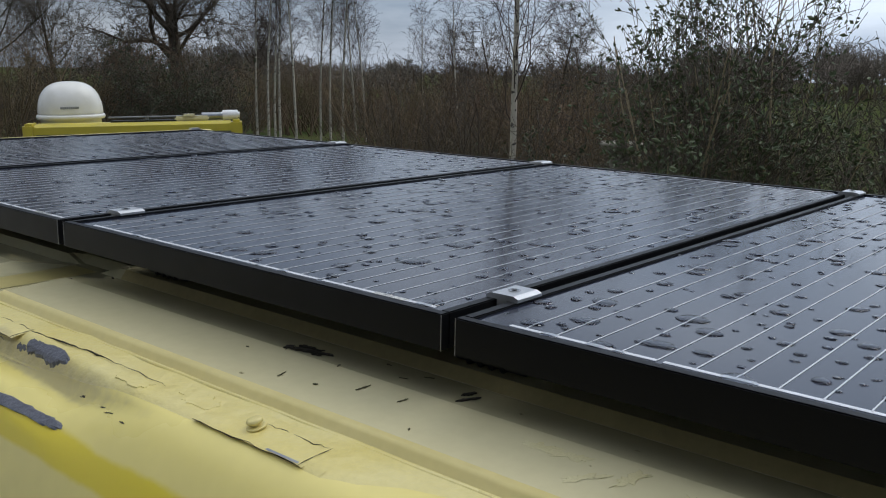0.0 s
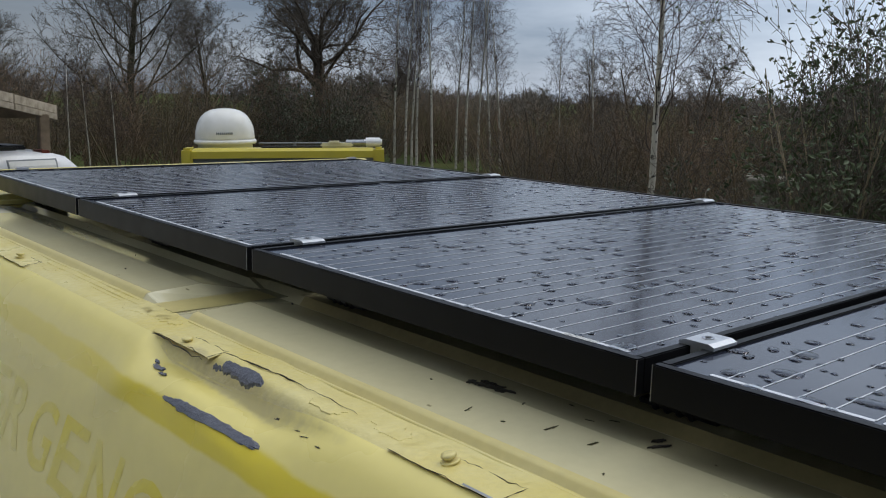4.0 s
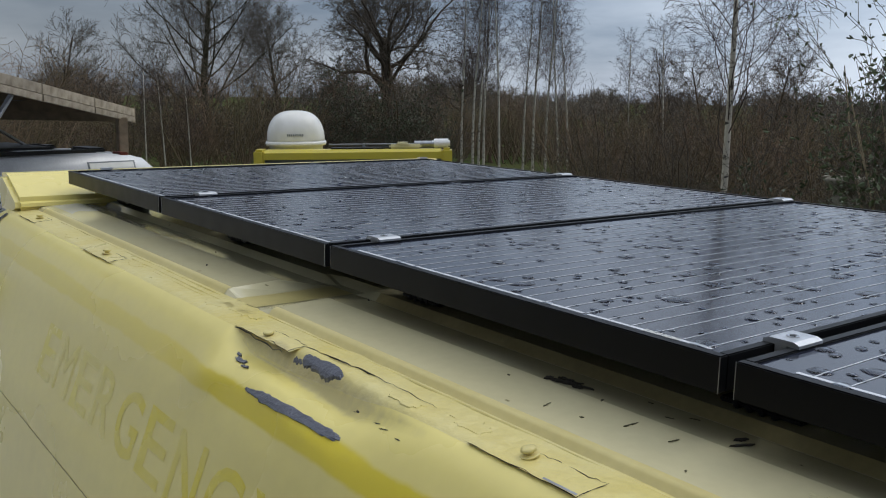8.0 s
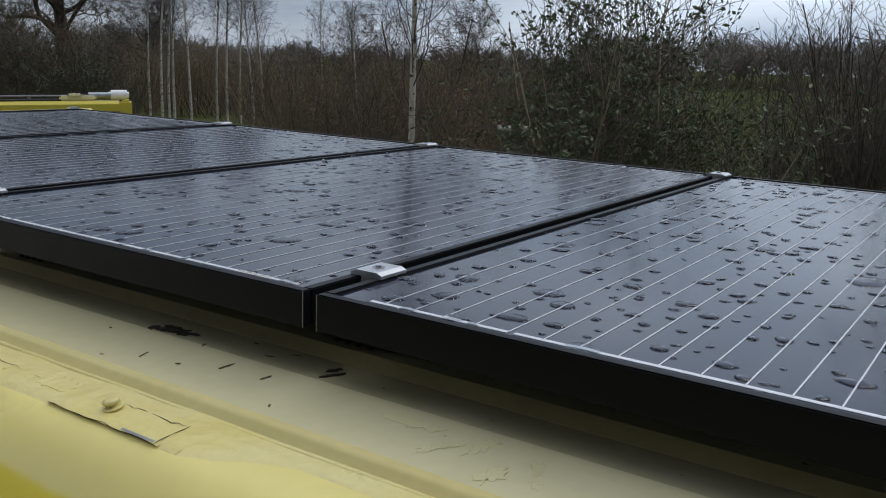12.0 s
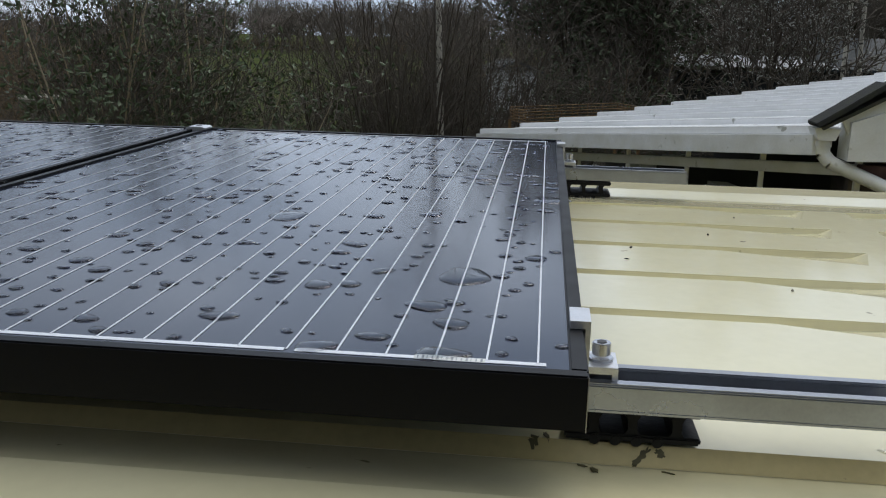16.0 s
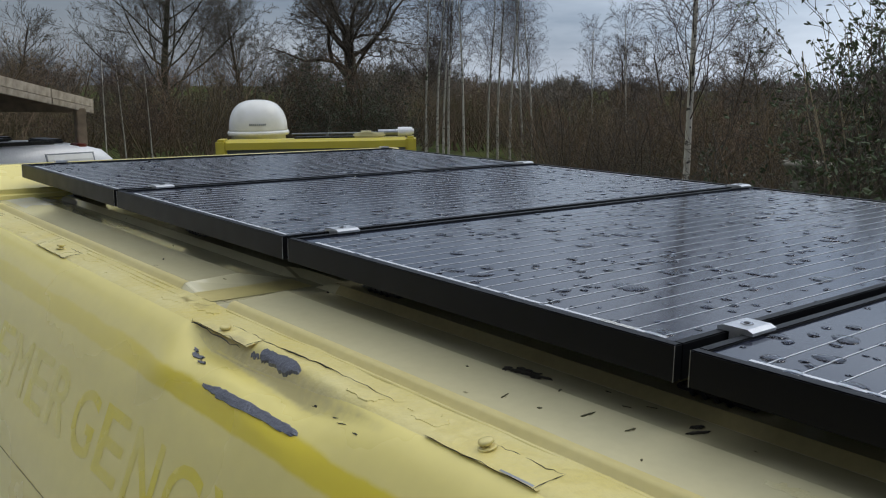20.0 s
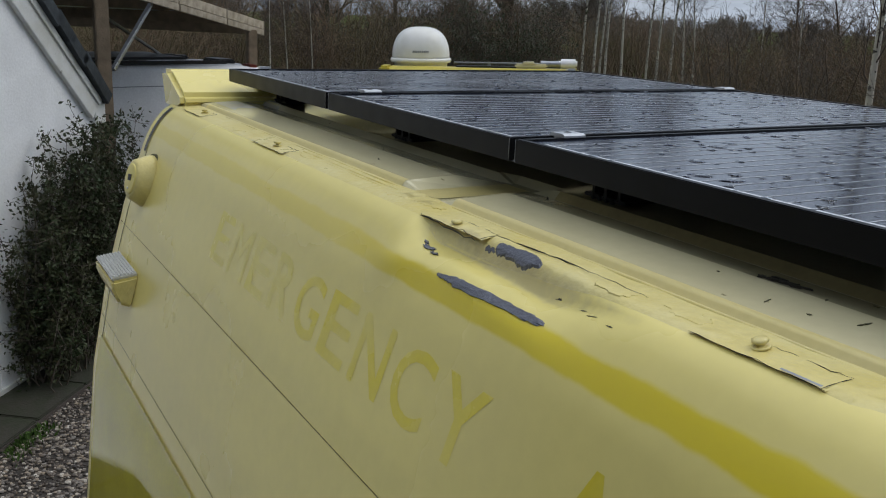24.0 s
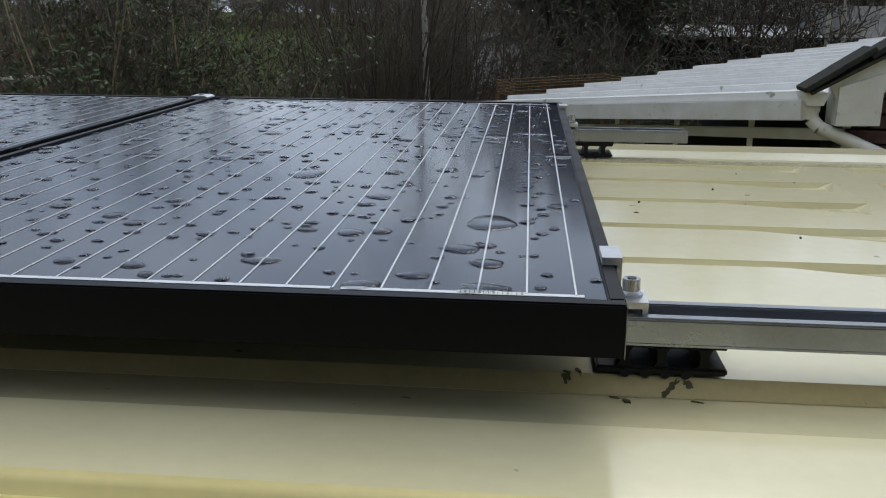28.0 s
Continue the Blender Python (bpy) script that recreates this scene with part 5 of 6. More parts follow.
# leafy evergreen shrub near the van
plant(tree("leafy_shrub", 51, 3.5, 0.016, LEAFY, M_TWIGP, M_TWIG, "loose grey-green leafy shrub with pale bare stems", stems=22, leaf=(M_LEAF, 4600, 0.024, 2.2, 1.0)), [(23.4, 7.2, 0.96), (21.2, 7.4, 1.03), (19.4, 8.2, 0.74)])
plant(tree("evergreen_shrub", 53, 2.1, 0.016, BUSH, M_TWIG, M_TWIG, "dense dark evergreen shrub under the taller stems", stems=13, leaf=(M_IVY, 6000, 0.026, 1.7, 0.3)), [(25.0, 8.4, 1.0), (20.5, 8.6, 1.0), (32.5, 11.5, 0.85), (41.2, 15, 0.72), (38.0, 14, 0.6), (57.5, 30, 1.5), (61.0, 31, 1.4), (-1.0, 13.5, 1.2), (1.5, 15.0, 1.2)])
plant(tree("evergreen_tree", 57, 6.5, 0.16, ASH, M_BARK, M_TWIG, "dark ivy-clad evergreen tree", leaf=(M_IVY, 4800, 0.085, 1.5, 0.6)), [(-3.2, 17.5, 0.84), (-6.2, 16.5, 0.78), (-1.4, 22, 0.85), (-19, 36, 1.0), (-26, 30, 1.2), (59.2, 54, 0.62)])
plant(tree("catkin_tree", 58, 4.6, 0.07, ASH, M_BARK, M_TWIG, "silvery-grey willow covered in catkins", leaf=(M_SILVERLEAF, 14000, 0.019, 1.5, 1.0)), [(-13.8, 12.6, 0.86)])


def far_woods():
    """Rounded twiggy crowns at the edge of the fields."""
    rng = np.random.default_rng(5)
    lines, fine = [], []
    for i in range(450):
        az = rng.uniform(-60, 115) if i < 300 else rng.uniform(4, 34) if i < 400 else rng.uniform(42, 58)
        d = rng.uniform(110, 190) if i % 4 else rng.uniform(62, 90)
        if 8 < az < 21 and d < 100:
            continue
        x, y, _ = spot(az, d)
        h = 2.9 + d * (rng.uniform(-0.004, 0.010) if 26 < az < 50 else rng.uniform(0.016, 0.034) if 0 < az <= 26 else rng.uniform(0.002, 0.022) if az > 9 else rng.uniform(0.02, 0.06))
        w = h * rng.uniform(0.35, 0.6)
        r = 0.00030 * d
        lines.append((np.array([[x, y, -0.3], [x, y, h * 0.4], [x + rng.normal(0, 0.2), y, h * 0.75]]), np.array([5, 3.4, 1.5]) * r))
        for k in range(34):
            a, u = rng.uniform(0, 6.28), rng.uniform(-0.35, 1) ** 1
            e = np.array([math.cos(a) * w * math.sqrt(max(0.05, 1 - u * u)), math.sin(a) * w * math.sqrt(max(0.05, 1 - u * u)), h * (0.55 + 0.45 * u)])
            q = np.array([0, 0, h * rng.uniform(0.15, 0.6)])
            m = (q + e) / 2 + rng.normal(0, 0.06 * h, 3)
            o = np.array([x, y, 0])
            fine.append((np.array([o + q, o + m, o + e]), np.array([2.0, 1.4, 0.7]) * r))
            for _ in range(3):
                b = m + (e - m) * rng.uniform(0, 1)
                g = rng.normal(0, 0.12 * h, 3)
                g[2] = abs(g[2])
                fine.append((np.array([o + b, o + b + g * 0.5, o + b + g]), np.array([1.1, 0.9, 0.5]) * r))
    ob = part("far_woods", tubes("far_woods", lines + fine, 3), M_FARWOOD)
    tagged(ob, "distant line of bare brown winter woodland", "woodland", kind="stuff")


far_woods()


def hedge():
    rng = np.random.default_rng(9)
    fine = []
    for i in range(9000):
        az, d = rng.uniform(-60, 120), rng.uniform(38, 60)
        if 5 < az < 22:
            d = rng.uniform(118, 130)
        x, y, _ = spot(az, d)
        h = rng.uniform(0.8, 2.2)
        a = rng.normal(0, 0.35, 2)
        fine.append((np.array([[x, y, 0], [x + a[0] * h * 0.5, y + a[1] * h * 0.5, h * 0.55], [x + a[0] * h, y + a[1] * h, h]]), np.array([0.045, 0.03, 0.012])))
    ob = part("far_hedge", tubes("far_hedge", fine, 3), M_TWIGR)
    tagged(ob, "scrubby brown hedge round the fields", "hedge", kind="stuff")


hedge()


# ---- the white cottage with the red door ----
def wall_frame(p, toward, flip=1):
    """A turned frame: x along the wall, y to its left, or to its right with flip -1."""
    d = Vector((*toward, 0)).normalized()
    return Matrix.Translation((*p, 0)) @ Matrix.Rotation(math.atan2(d.y, d.x), 4, "Z") @ Matrix.Diagonal((1, flip, 1, 1))


def cottage():
    h = thing("white_cottage", "white rough-cast cottage gable with a dark slate roof", "house")
    h.matrix_world = wall_frame((-7.149, -0.417), (0.786, -0.618), -1)
    # gable wall as one outline with the door opening left free
    x0, x1, pitch = -1.45, 4.2, 0.93
    rise = lambda x: 2.08 + (x - x0) * pitch
    bm = bmesh.new()
    for pts in ([(x0, 0), (0.0, 0), (0.0, rise(0.0)), (x0, rise(x0))], [(0.0, 1.93), (0.86, 1.93), (0.86, rise(0.86)), (0.0, rise(0.0))], [(0.86, 0), (x1, 0), (x1, rise(x1)), (0.86, rise(0.86))]):
        vs = [bm.verts.new((x, 0, z)) for x, z in pts]
        bm.faces.new(vs)
    bmesh.ops.remove_doubles(bm, verts=bm.verts, dist=1e-4)
    r = bmesh.ops.extrude_face_region(bm, geom=list(bm.faces))
    bmesh.ops.translate(bm, verts=[v for v in r["geom"] if isinstance(v, bmesh.types.BMVert)], vec=(0, 0.25, 0))
    bmesh.ops.recalc_face_normals(bm, faces=bm.faces)
    part("wall", bm, M_RENDER, h)
    part("wall", box(x0, x0 + 0.25, 0.25, 6, 0, 2.05), M_RENDER, h)
    ang = math.atan(pitch)
    ln = (x1 - x0 + 0.25) / math.cos(ang)
    roof = new("roof")
    roof.parent = h
    roof.matrix_local = Matrix.Translation((x0 - 0.13, 0, rise(x0 - 0.13) + 0.075)) @ Matrix.Rotation(-ang, 4, "Y")
    tile = box(0, 0.30, -0.10, 0.28, -0.01, 0.10, 0.006)
    me = None
    n = int(ln / 0.235)
    for k in range(n):
        if me is None:
            o = part("slate", tile, M_SLATE, roof)
            me = o.data
        else:
            o = part("slate", me, None, roof)
        o.location = (k * 0.235, 0, 0.012 * (k % 2))
        o.rotation_euler = (0, radians(-2.0), 0)
    part("slope", box(0, ln, 0.28, 6, -0.02, 0.06), M_SLATE, roof)
    part("bargeboard", box(0.05, ln, -0.045, 0.0, -0.20, -0.004, 0.004), M_UPVC, roof, "white painted bargeboard")
    part("bargeboard", box(0.05, ln, -0.06, -0.045, -0.06, -0.004, 0.003), M_UPVC, roof)
    part("eaves_box", box(x0 - 0.16, x0, -0.045, 0.22, 1.87, 2.06, 0.005), M_UPVC, h)
    g = part("downpipe", cyl(0.034, 1.88, (x0 - 0.10, 0.06, 0.94)), M_BLACK, h)
    d = thing("red_door", "brick-red boarded door with black strap hinges", "door")
    d.matrix_world = wall_frame((-7.149, -0.417), (0.786, -0.618), -1)
    for k in range(6):
        part("board", box(0.045 + k * 0.128, 0.045 + k * 0.128 + 0.1265, 0.05, 0.09, 0.10, 1.88, 0.004), M_REDDOOR, d)
    for z in (1.726, 1.203, 0.863, 0.20):
        hg = part("strap_hinge", box(-0.07, 0.26, 0.028, 0.05, z - 0.022, z + 0.022, 0.004), M_IRON, d)
        part("knuckle", cyl(0.013, 0.07, (0.005, 0.03, z), seg=10), M_IRON, hg)
    for x in (0.0, 0.82):
        part("jamb", box(x, x + 0.04, 0.01, 0.12, 0.0, 1.93, 0.003), M_WHITE, d)
    part("head", box(0.04, 0.82, 0.01, 0.12, 1.89, 1.93, 0.003), M_WHITE, d)
    part("threshold", box(-0.3, 1.6, -0.012, 0.16, 0, 0.10, 0.004), M_WHITE, d)
    return h


cottage()


def yard_house():
    """An unseen plain long house closing the yard away from the panels, dark and tall to block skylight."""
    h = thing("yard_house", "unseen long brick house with a dark slate roof, added to shade the yard side", "house")
    for y in (-5.3, -12.3):
        part("wall", box(-6.7, 9.0, y, y + 0.3, 0, 2.75), M_BRICK, h)
    # ridge height and dark materials are chosen to dim light from this side
    part("roof", extrude_profile([(-4.7, 2.70), (-4.7, 2.76), (-8.65, 6.9), (-12.6, 2.76), (-12.6, 2.70), (-8.65, 6.8)], -7.0, 9.3, "x"), M_SLATE, h)
    for x in (-6.7, 8.7):
        part("gable_wall", extrude_profile([(-5.3, 0), (-12.0, 0), (-12.0, 2.9), (-8.65, 6.5), (-5.3, 2.9)], x, x + 0.3, "x"), M_BRICK, h)


yard_house()


def climber():
    rng = np.random.default_rng(77)
    m = wall_frame((-7.149, -0.417), (0.786, -0.618), -1)
    t = thing("climbing_shrub", "scrambling thorny shrub against the white wall", "shrub")
    lines, at = [], []
    for k in range(120):
        x = rng.uniform(-1.75, -0.16)
        p = np.array([x, rng.uniform(-0.35, -0.05), 0.0])
        top = rng.uniform(1.1, 1.95) * (1 if -1.6 < x < -0.45 else 0.8)
        pts = [p]
        for j in range(9):
            p = p + np.array([rng.normal(0, 0.05), rng.normal(0, 0.03), top / 9])
            p[1] = min(-0.03, max(-0.45, p[1]))
            pts.append(p.copy())
        lines.append((np.array(pts), np.linspace(0.008, 0.002, 10)))
        for j in range(2, 10):
            for _ in range(4):
                e = rng.normal(0, 1, 3) * [0.10, 0.07, 0.07]
                lines.append((np.array([pts[j], pts[j] + e * 0.5, pts[j] + e + [0, 0, 0.02]]), np.array([0.003, 0.002, 0.0015])))
                for _ in range(9):
                    at.append(pts[j] + e * rng.uniform(0.2, 1.1) + rng.normal(0, 0.02, 3))
    tagged(part("stem_mass", tubes("stem_mass", lines, 3), M_TWIG, t), kind="stuff")
    tagged(part("foliage", leaves("foliage", at, 0.0195, rng, 2.0), M_CREEP, t), kind="stuff")
    t.matrix_world = m


climber()
path = part("pavement", box(-2.2, 3.5, -0.48, 0.0, 0.0, 0.045), M_MORTAR)
path.matrix_world = wall_frame((-7.149, -0.417), (0.786, -0.618), -1)
tagged(path, "mossy dark stone slabs along the cottage wall", "paving", kind="structure")
slab_rng = random.Random(3)
for k in range(9):
    sl = part("slab", box(0.006, 0.624, -0.475, -0.012, 0.04, 0.06 + slab_rng.uniform(0, 0.008), 0.008), M_SLAB, path)
    sl.location = (-2.2 + 0.632 * k, 0, 0)


def grass_edge():
    rng = np.random.default_rng(21)
    n = 2600
    at = np.stack([rng.uniform(-2.3, 1.3, n), -0.50 - np.abs(rng.normal(0, 0.07, n)), np.full(n, 0.015)], 1)
    keep = [k for k in range(n) if noise.noise((at[k, 0] * 2.2, at[k, 1] * 3, 4)) > -0.05]
    ob = part("grass_edge", leaves("grass_edge", at[keep], 0.014, rng, 3.4, hang=-1.6), M_TUFT)
    ob.matrix_world = wall_frame((-7.149, -0.417), (0.786, -0.618), -1)
    tagged(ob, "tufts of green grass along the paving edge", "grass", kind="stuff")


M_TUFT = mat("short_green_grass", (0.07, 0.13, 0.03), 0.8, var=0.2, scale=9, spec=0.2)
grass_edge()


def flower_pot():
    t = thing("flower_pot", "terracotta pot of low green plants on a saucer", "plant pot", at=(-5.97, -0.80, 0.016))
    part("saucer", lathe([(0.10, 0.0), (0.135, 0.02), (0.14, 0.03), (0.12, 0.03), (0.1, 0.012)], 28), M_WHITE, t)
    part("pot", lathe([(0.075, 0.012), (0.105, 0.15), (0.118, 0.152), (0.12, 0.19), (0.105, 0.19), (0.1, 0.16)], 28), M_TERRA, t)
    rng = np.random.default_rng(4)
    part("plant", leaves("plant", np.stack([rng.normal(0, 0.05, 240), rng.normal(0, 0.05, 240), 0.18 + rng.uniform(0, 0.05, 240)], 1), 0.018, rng, 2), M_LEAF, t)


flower_pot()


def stone_colours(m):
    """Each stone takes its own colour from pale quartz over tan to near black."""
    nt = m.node_tree
    b = nt.nodes["Principled BSDF"]
    geo = nt.nodes.new("ShaderNodeNewGeometry")
    ramp = nt.nodes.new("ShaderNodeValToRGB")
    ramp.color_ramp.interpolation = "LINEAR"
    stops = [(0.0, (0.035, 0.03, 0.028)), (0.3, (0.12, 0.095, 0.075)), (0.55, (0.20, 0.185, 0.17)), (0.8, (0.33, 0.27, 0.20)), (1.0, (0.56, 0.53, 0.48))]
    while len(ramp.color_ramp.elements) < len(stops):
        ramp.color_ramp.elements.new(0.5)
    for e, (at, c) in zip(ramp.color_ramp.elements, stops):
        e.position, e.color = at, (*c, 1)
    mul = nt.nodes.new("ShaderNodeMix")
    mul.data_type, mul.blend_type = "RGBA", "MULTIPLY"
    mul.inputs["Factor"].default_value = 0.35
    nt.links.new(geo.outputs["Random Per Island"], ramp.inputs["Fac"])
    nt.links.new(ramp.outputs["Color"], mul.inputs["A"])
    nt.links.new(b.inputs["Base Color"].links[0].from_socket, mul.inputs["B"])
    nt.links.new(mul.outputs["Result"], b.inputs["Base Color"])


stone_colours(M_PEBBLE)


def pebbles():
    rng = np.random.default_rng(12)
    ico = bmesh.new()
    bmesh.ops.create_icosphere(ico, subdivisions=1, radius=1)
    bv = np.array([v.co for v in ico.verts])
    bf = np.array([[v.index for v in f.verts] for f in ico.faces])
    ico.free()
    n = 13000
    m = wall_frame((-7.149, -0.417), (0.786, -0.618), -1)
    xy = []
    while len(xy) < n:
        x, y = rng.uniform(-7.6, -4.6), rng.uniform(-1.3, 1.2)
        l = m.inverted() @ Vector((x, y, 0))
        if l.y < -0.48 and l.x > -2.4:
            xy.append((x, y))
    s = rng.uniform(0.006, 0.015, n)
    c, sn = np.cos(rng.uniform(0, 6.28, n)), np.sin(rng.uniform(0, 6.28, n))
    sc = np.stack([s * rng.uniform(0.8, 1.4, n), s, s * rng.uniform(0.5, 0.8, n)], 1)
    v = bv[None] * sc[:, None]
    v = np.stack([v[..., 0] * c[:, None] - v[..., 1] * sn[:, None], v[..., 0] * sn[:, None] + v[..., 1] * c[:, None], v[..., 2]], -1)
    v += np.concatenate([np.array(xy), 0.014 + rng.uniform(0, 0.008, (n, 1))], 1)[:, None]
    f = bf[None] + (len(bv) * np.arange(n))[:, None, None]
    ob = part("gravel", raw_mesh("gravel", v.reshape(-1, 3), f.ravel(), np.full(n * len(bf), 3), False), M_PEBBLE)
    tagged(ob, "loose rounded grey and brown gravel stones", "gravel", kind="stuff")


pebbles()


# ---- carport and white van ----
def beam(a, b, w, h, material, parent, name, twist=0.0):
    a, b = Vector(a), Vector(b)
    ln = (b - a).length
    o = part(name, box(0, ln, -w / 2, w / 2, -h / 2, h / 2, min(w, h) * 0.08), material, parent)
    d = (b - a).normalized()
    y = Vector((0, 0, 1)).cross(d)
    y = y.normalized() if y.length > 1e-3 else Vector((0, 1, 0))
    z = d.cross(y)
    o.matrix_world = Matrix(((d.x, y.x, z.x, a.x), (d.y, y.y, z.y, a.y), (d.z, y.z, z.z, a.z), (0, 0, 0, 1)))
    return o


def carport():
    t = thing("carport", "timber carport with weathered fascia boards and a smoky corrugated roof", "carport")
    A, B = Vector((-9.13, 0.98, 3.04)), Vector((-12.23, 3.32, 2.62))
    d = (B - A).normalized()
    back = Vector((-0.58, -0.81, 0)).normalized()
    A0 = A - d * 3.0
    n = 5
    for k in range(n):
        p, q = A0 + (B - A0) * (k / n), A0 + (B - A0) * ((k + 1) / n)
        beam(p + d * 0.01, q - d * 0.01, 0.03, 0.10, M_WOOD, t, "fascia_board")
        beam(p + d * 0.015 + Vector((0, 0, -0.09)), q - d * 0.012 + Vector((0, 0, -0.09)), 0.035, 0.07, M_WOOD, t, "fascia_board")
        part_ = beam(q + Vector((0.02, -0.02, 0.06)), q + Vector((0.02, -0.02, -0.13)), 0.05, 0.03, M_WOOD, t, "batten")
    for k, e in ((0.36, 3.2), (0.93, 3.0), (0.02, 3)):
        p = A0 + (B - A0) * k
        beam((p.x, p.y, 0.0), (p.x, p.y, p.z - 0.1), 0.12, 0.12, M_WOOD2, t, "post")
        q = p + back * e
        beam((q.x, q.y, 0.0), (q.x, q.y, p.z - 0.1), 0.12, 0.12, M_WOOD2, t, "post")
    for k in range(6):
        p = A0 + (B - A0) * (k / 5.02) + Vector((0, 0, -0.06))
        beam(p, p + back * 3.4, 0.05, 0.12, M_WOOD2, t, "rafter")
    for e in (0.8, 1.7, 2.6):
        beam(A0 + back * e + Vector((0, 0, 0.03)), B + back * e + Vector((0, 0, 0.03)), 0.05, 0.05, M_WOOD2, t, "purlin")
    beam((-9.67, 1.31, 2.86), (-9.06, 0.81, 2.26), 0.04, 0.035, M_GALV, t, "brace")
    beam((-10.9, 1.0, 2.75), (-12.6, 2.2, 2.1), 0.03, 0.03, M_GALV, t, "brace")
    # corrugated clear sheets on the rafters
    ax = d
    def fn(u, v):
        p = A0 + ax * u + back * v
        return (p.x, p.y, p.z + 0.038 + 0.010 * math.sin(u * 2 * math.pi / 0.16))
    ln = (B - A0).length + 0.15
    part("roof_sheet", surface("roof_sheet", fn, np.arange(-0.1, ln, 0.02), np.linspace(0.02, 3.5, 3)), M_CLEAR, t, "smoky corrugated plastic sheet")


M_CLEAR = plain("clear_corrugated_plastic", (0.16, 0.17, 0.18), 0.3, trans=0.35)
carport()


def white_van():
    t = thing("white_van", "silver-white panel van with dark roof bars, parked under cover", "van")
    t.matrix_world = wall_frame((-11.03, 1.116), (-0.22, 0.975))
    # x along its length, y across away, z up
    prof = [(0.0, 0.35), (-0.04, 0.9), (-0.03, 1.55), (0.05, 1.98), (0.09, 2.09), (0.17, 2.135), (0.6, 2.15), (1.22, 2.15), (1.65, 2.135), (1.73, 2.09), (1.77, 1.98), (1.85, 1.55), (1.86, 0.9), (1.82, 0.35)]
    bm = bmesh.new()
    rows = []
    for x, k, dz in ((-2.4, 1, 0), (1.55, 1, 0.0), (2.0, 0.995, -0.02), (2.2, 0.98, -0.08), (2.42, 0.93, -0.28)):
        rows.append([bm.verts.new((x, 0.9 + (y - 0.9) * k, z if z < 1.2 else z + dz * (z - 1.2) / 1.1)) for y, z in prof])
    for a, b in zip(rows, rows[1:]):
        for i in range(len(prof) - 1):
            f = bm.faces.new((a[i], a[i + 1], b[i + 1], b[i]))
            f.smooth = True
    bm.faces.new(rows[0])
    bm.faces.new(rows[-1][::-1])
    bmesh.ops.recalc_face_normals(bm, faces=bm.faces)
    part("body", bm, M_SILVER, t)
    for x0, x1, out, m, name in ((1.40, 2.02, 0.006, M_GREY, "door_seal"), (1.42, 2.0, 0.012, M_WHITE, "door_panel")):
        pane = extrude_profile([(-0.03 - out, 1.5), (0.05 - out, 1.98), (0.078 - out, 2.04 if m is M_WHITE else 2.055), (0.12, 2.04), (0.03, 1.5)], x0, x1, "x")
        part(name, pane, m, t, "white framed panel at the end of the van" if m is M_WHITE else "")
    part("brake_lamp", box(1.88, 2.0, 0.16, 0.36, 2.08, 2.15, 0.012), M_REDDOOR, t, "high red lamp")
    part("door_seam", box(1.12, 1.126, -0.038, -0.03, 0.6, 1.95), M_GREY, t)
    part("side_seam", box(-2.4, 1.9, -0.035, -0.03, 1.92, 1.93), M_GREY, t)
    for y in (0.22, 1.6):
        part("roof_rail", box(-2.3, 1.6, y - 0.02, y + 0.02, 2.155, 2.20, 0.008), M_BLACK, t)
    part("roof_panel", box(-2.2, 1.1, 0.3, 1.45, 2.205, 2.235, 0.006), M_BLACK, t, "black roof-mounted panel")
    part("roof_bar", box(-1.3, -0.1, 0.10, 0.18, 2.135, 2.18, 0.008), M_GREY, t)
    part("beacon", box(1.68, 1.92, 0.55, 1.0, 2.12, 2.19, 0.02), M_BLACK, t)
    part("beacon", box(1.45, 1.6, 1.2, 1.4, 2.14, 2.20, 0.02), M_BLACK, t)
    for x in (-1.9, 1.3):
        for y in (0.06, 1.72):
            w = part("wheel", cyl(0.33, 0.2, (0, 0, 0), seg=28, axis="y", bevel=0.03), M_RUBBER, t)
            w.location = (x, y, 0.345)


white_van()


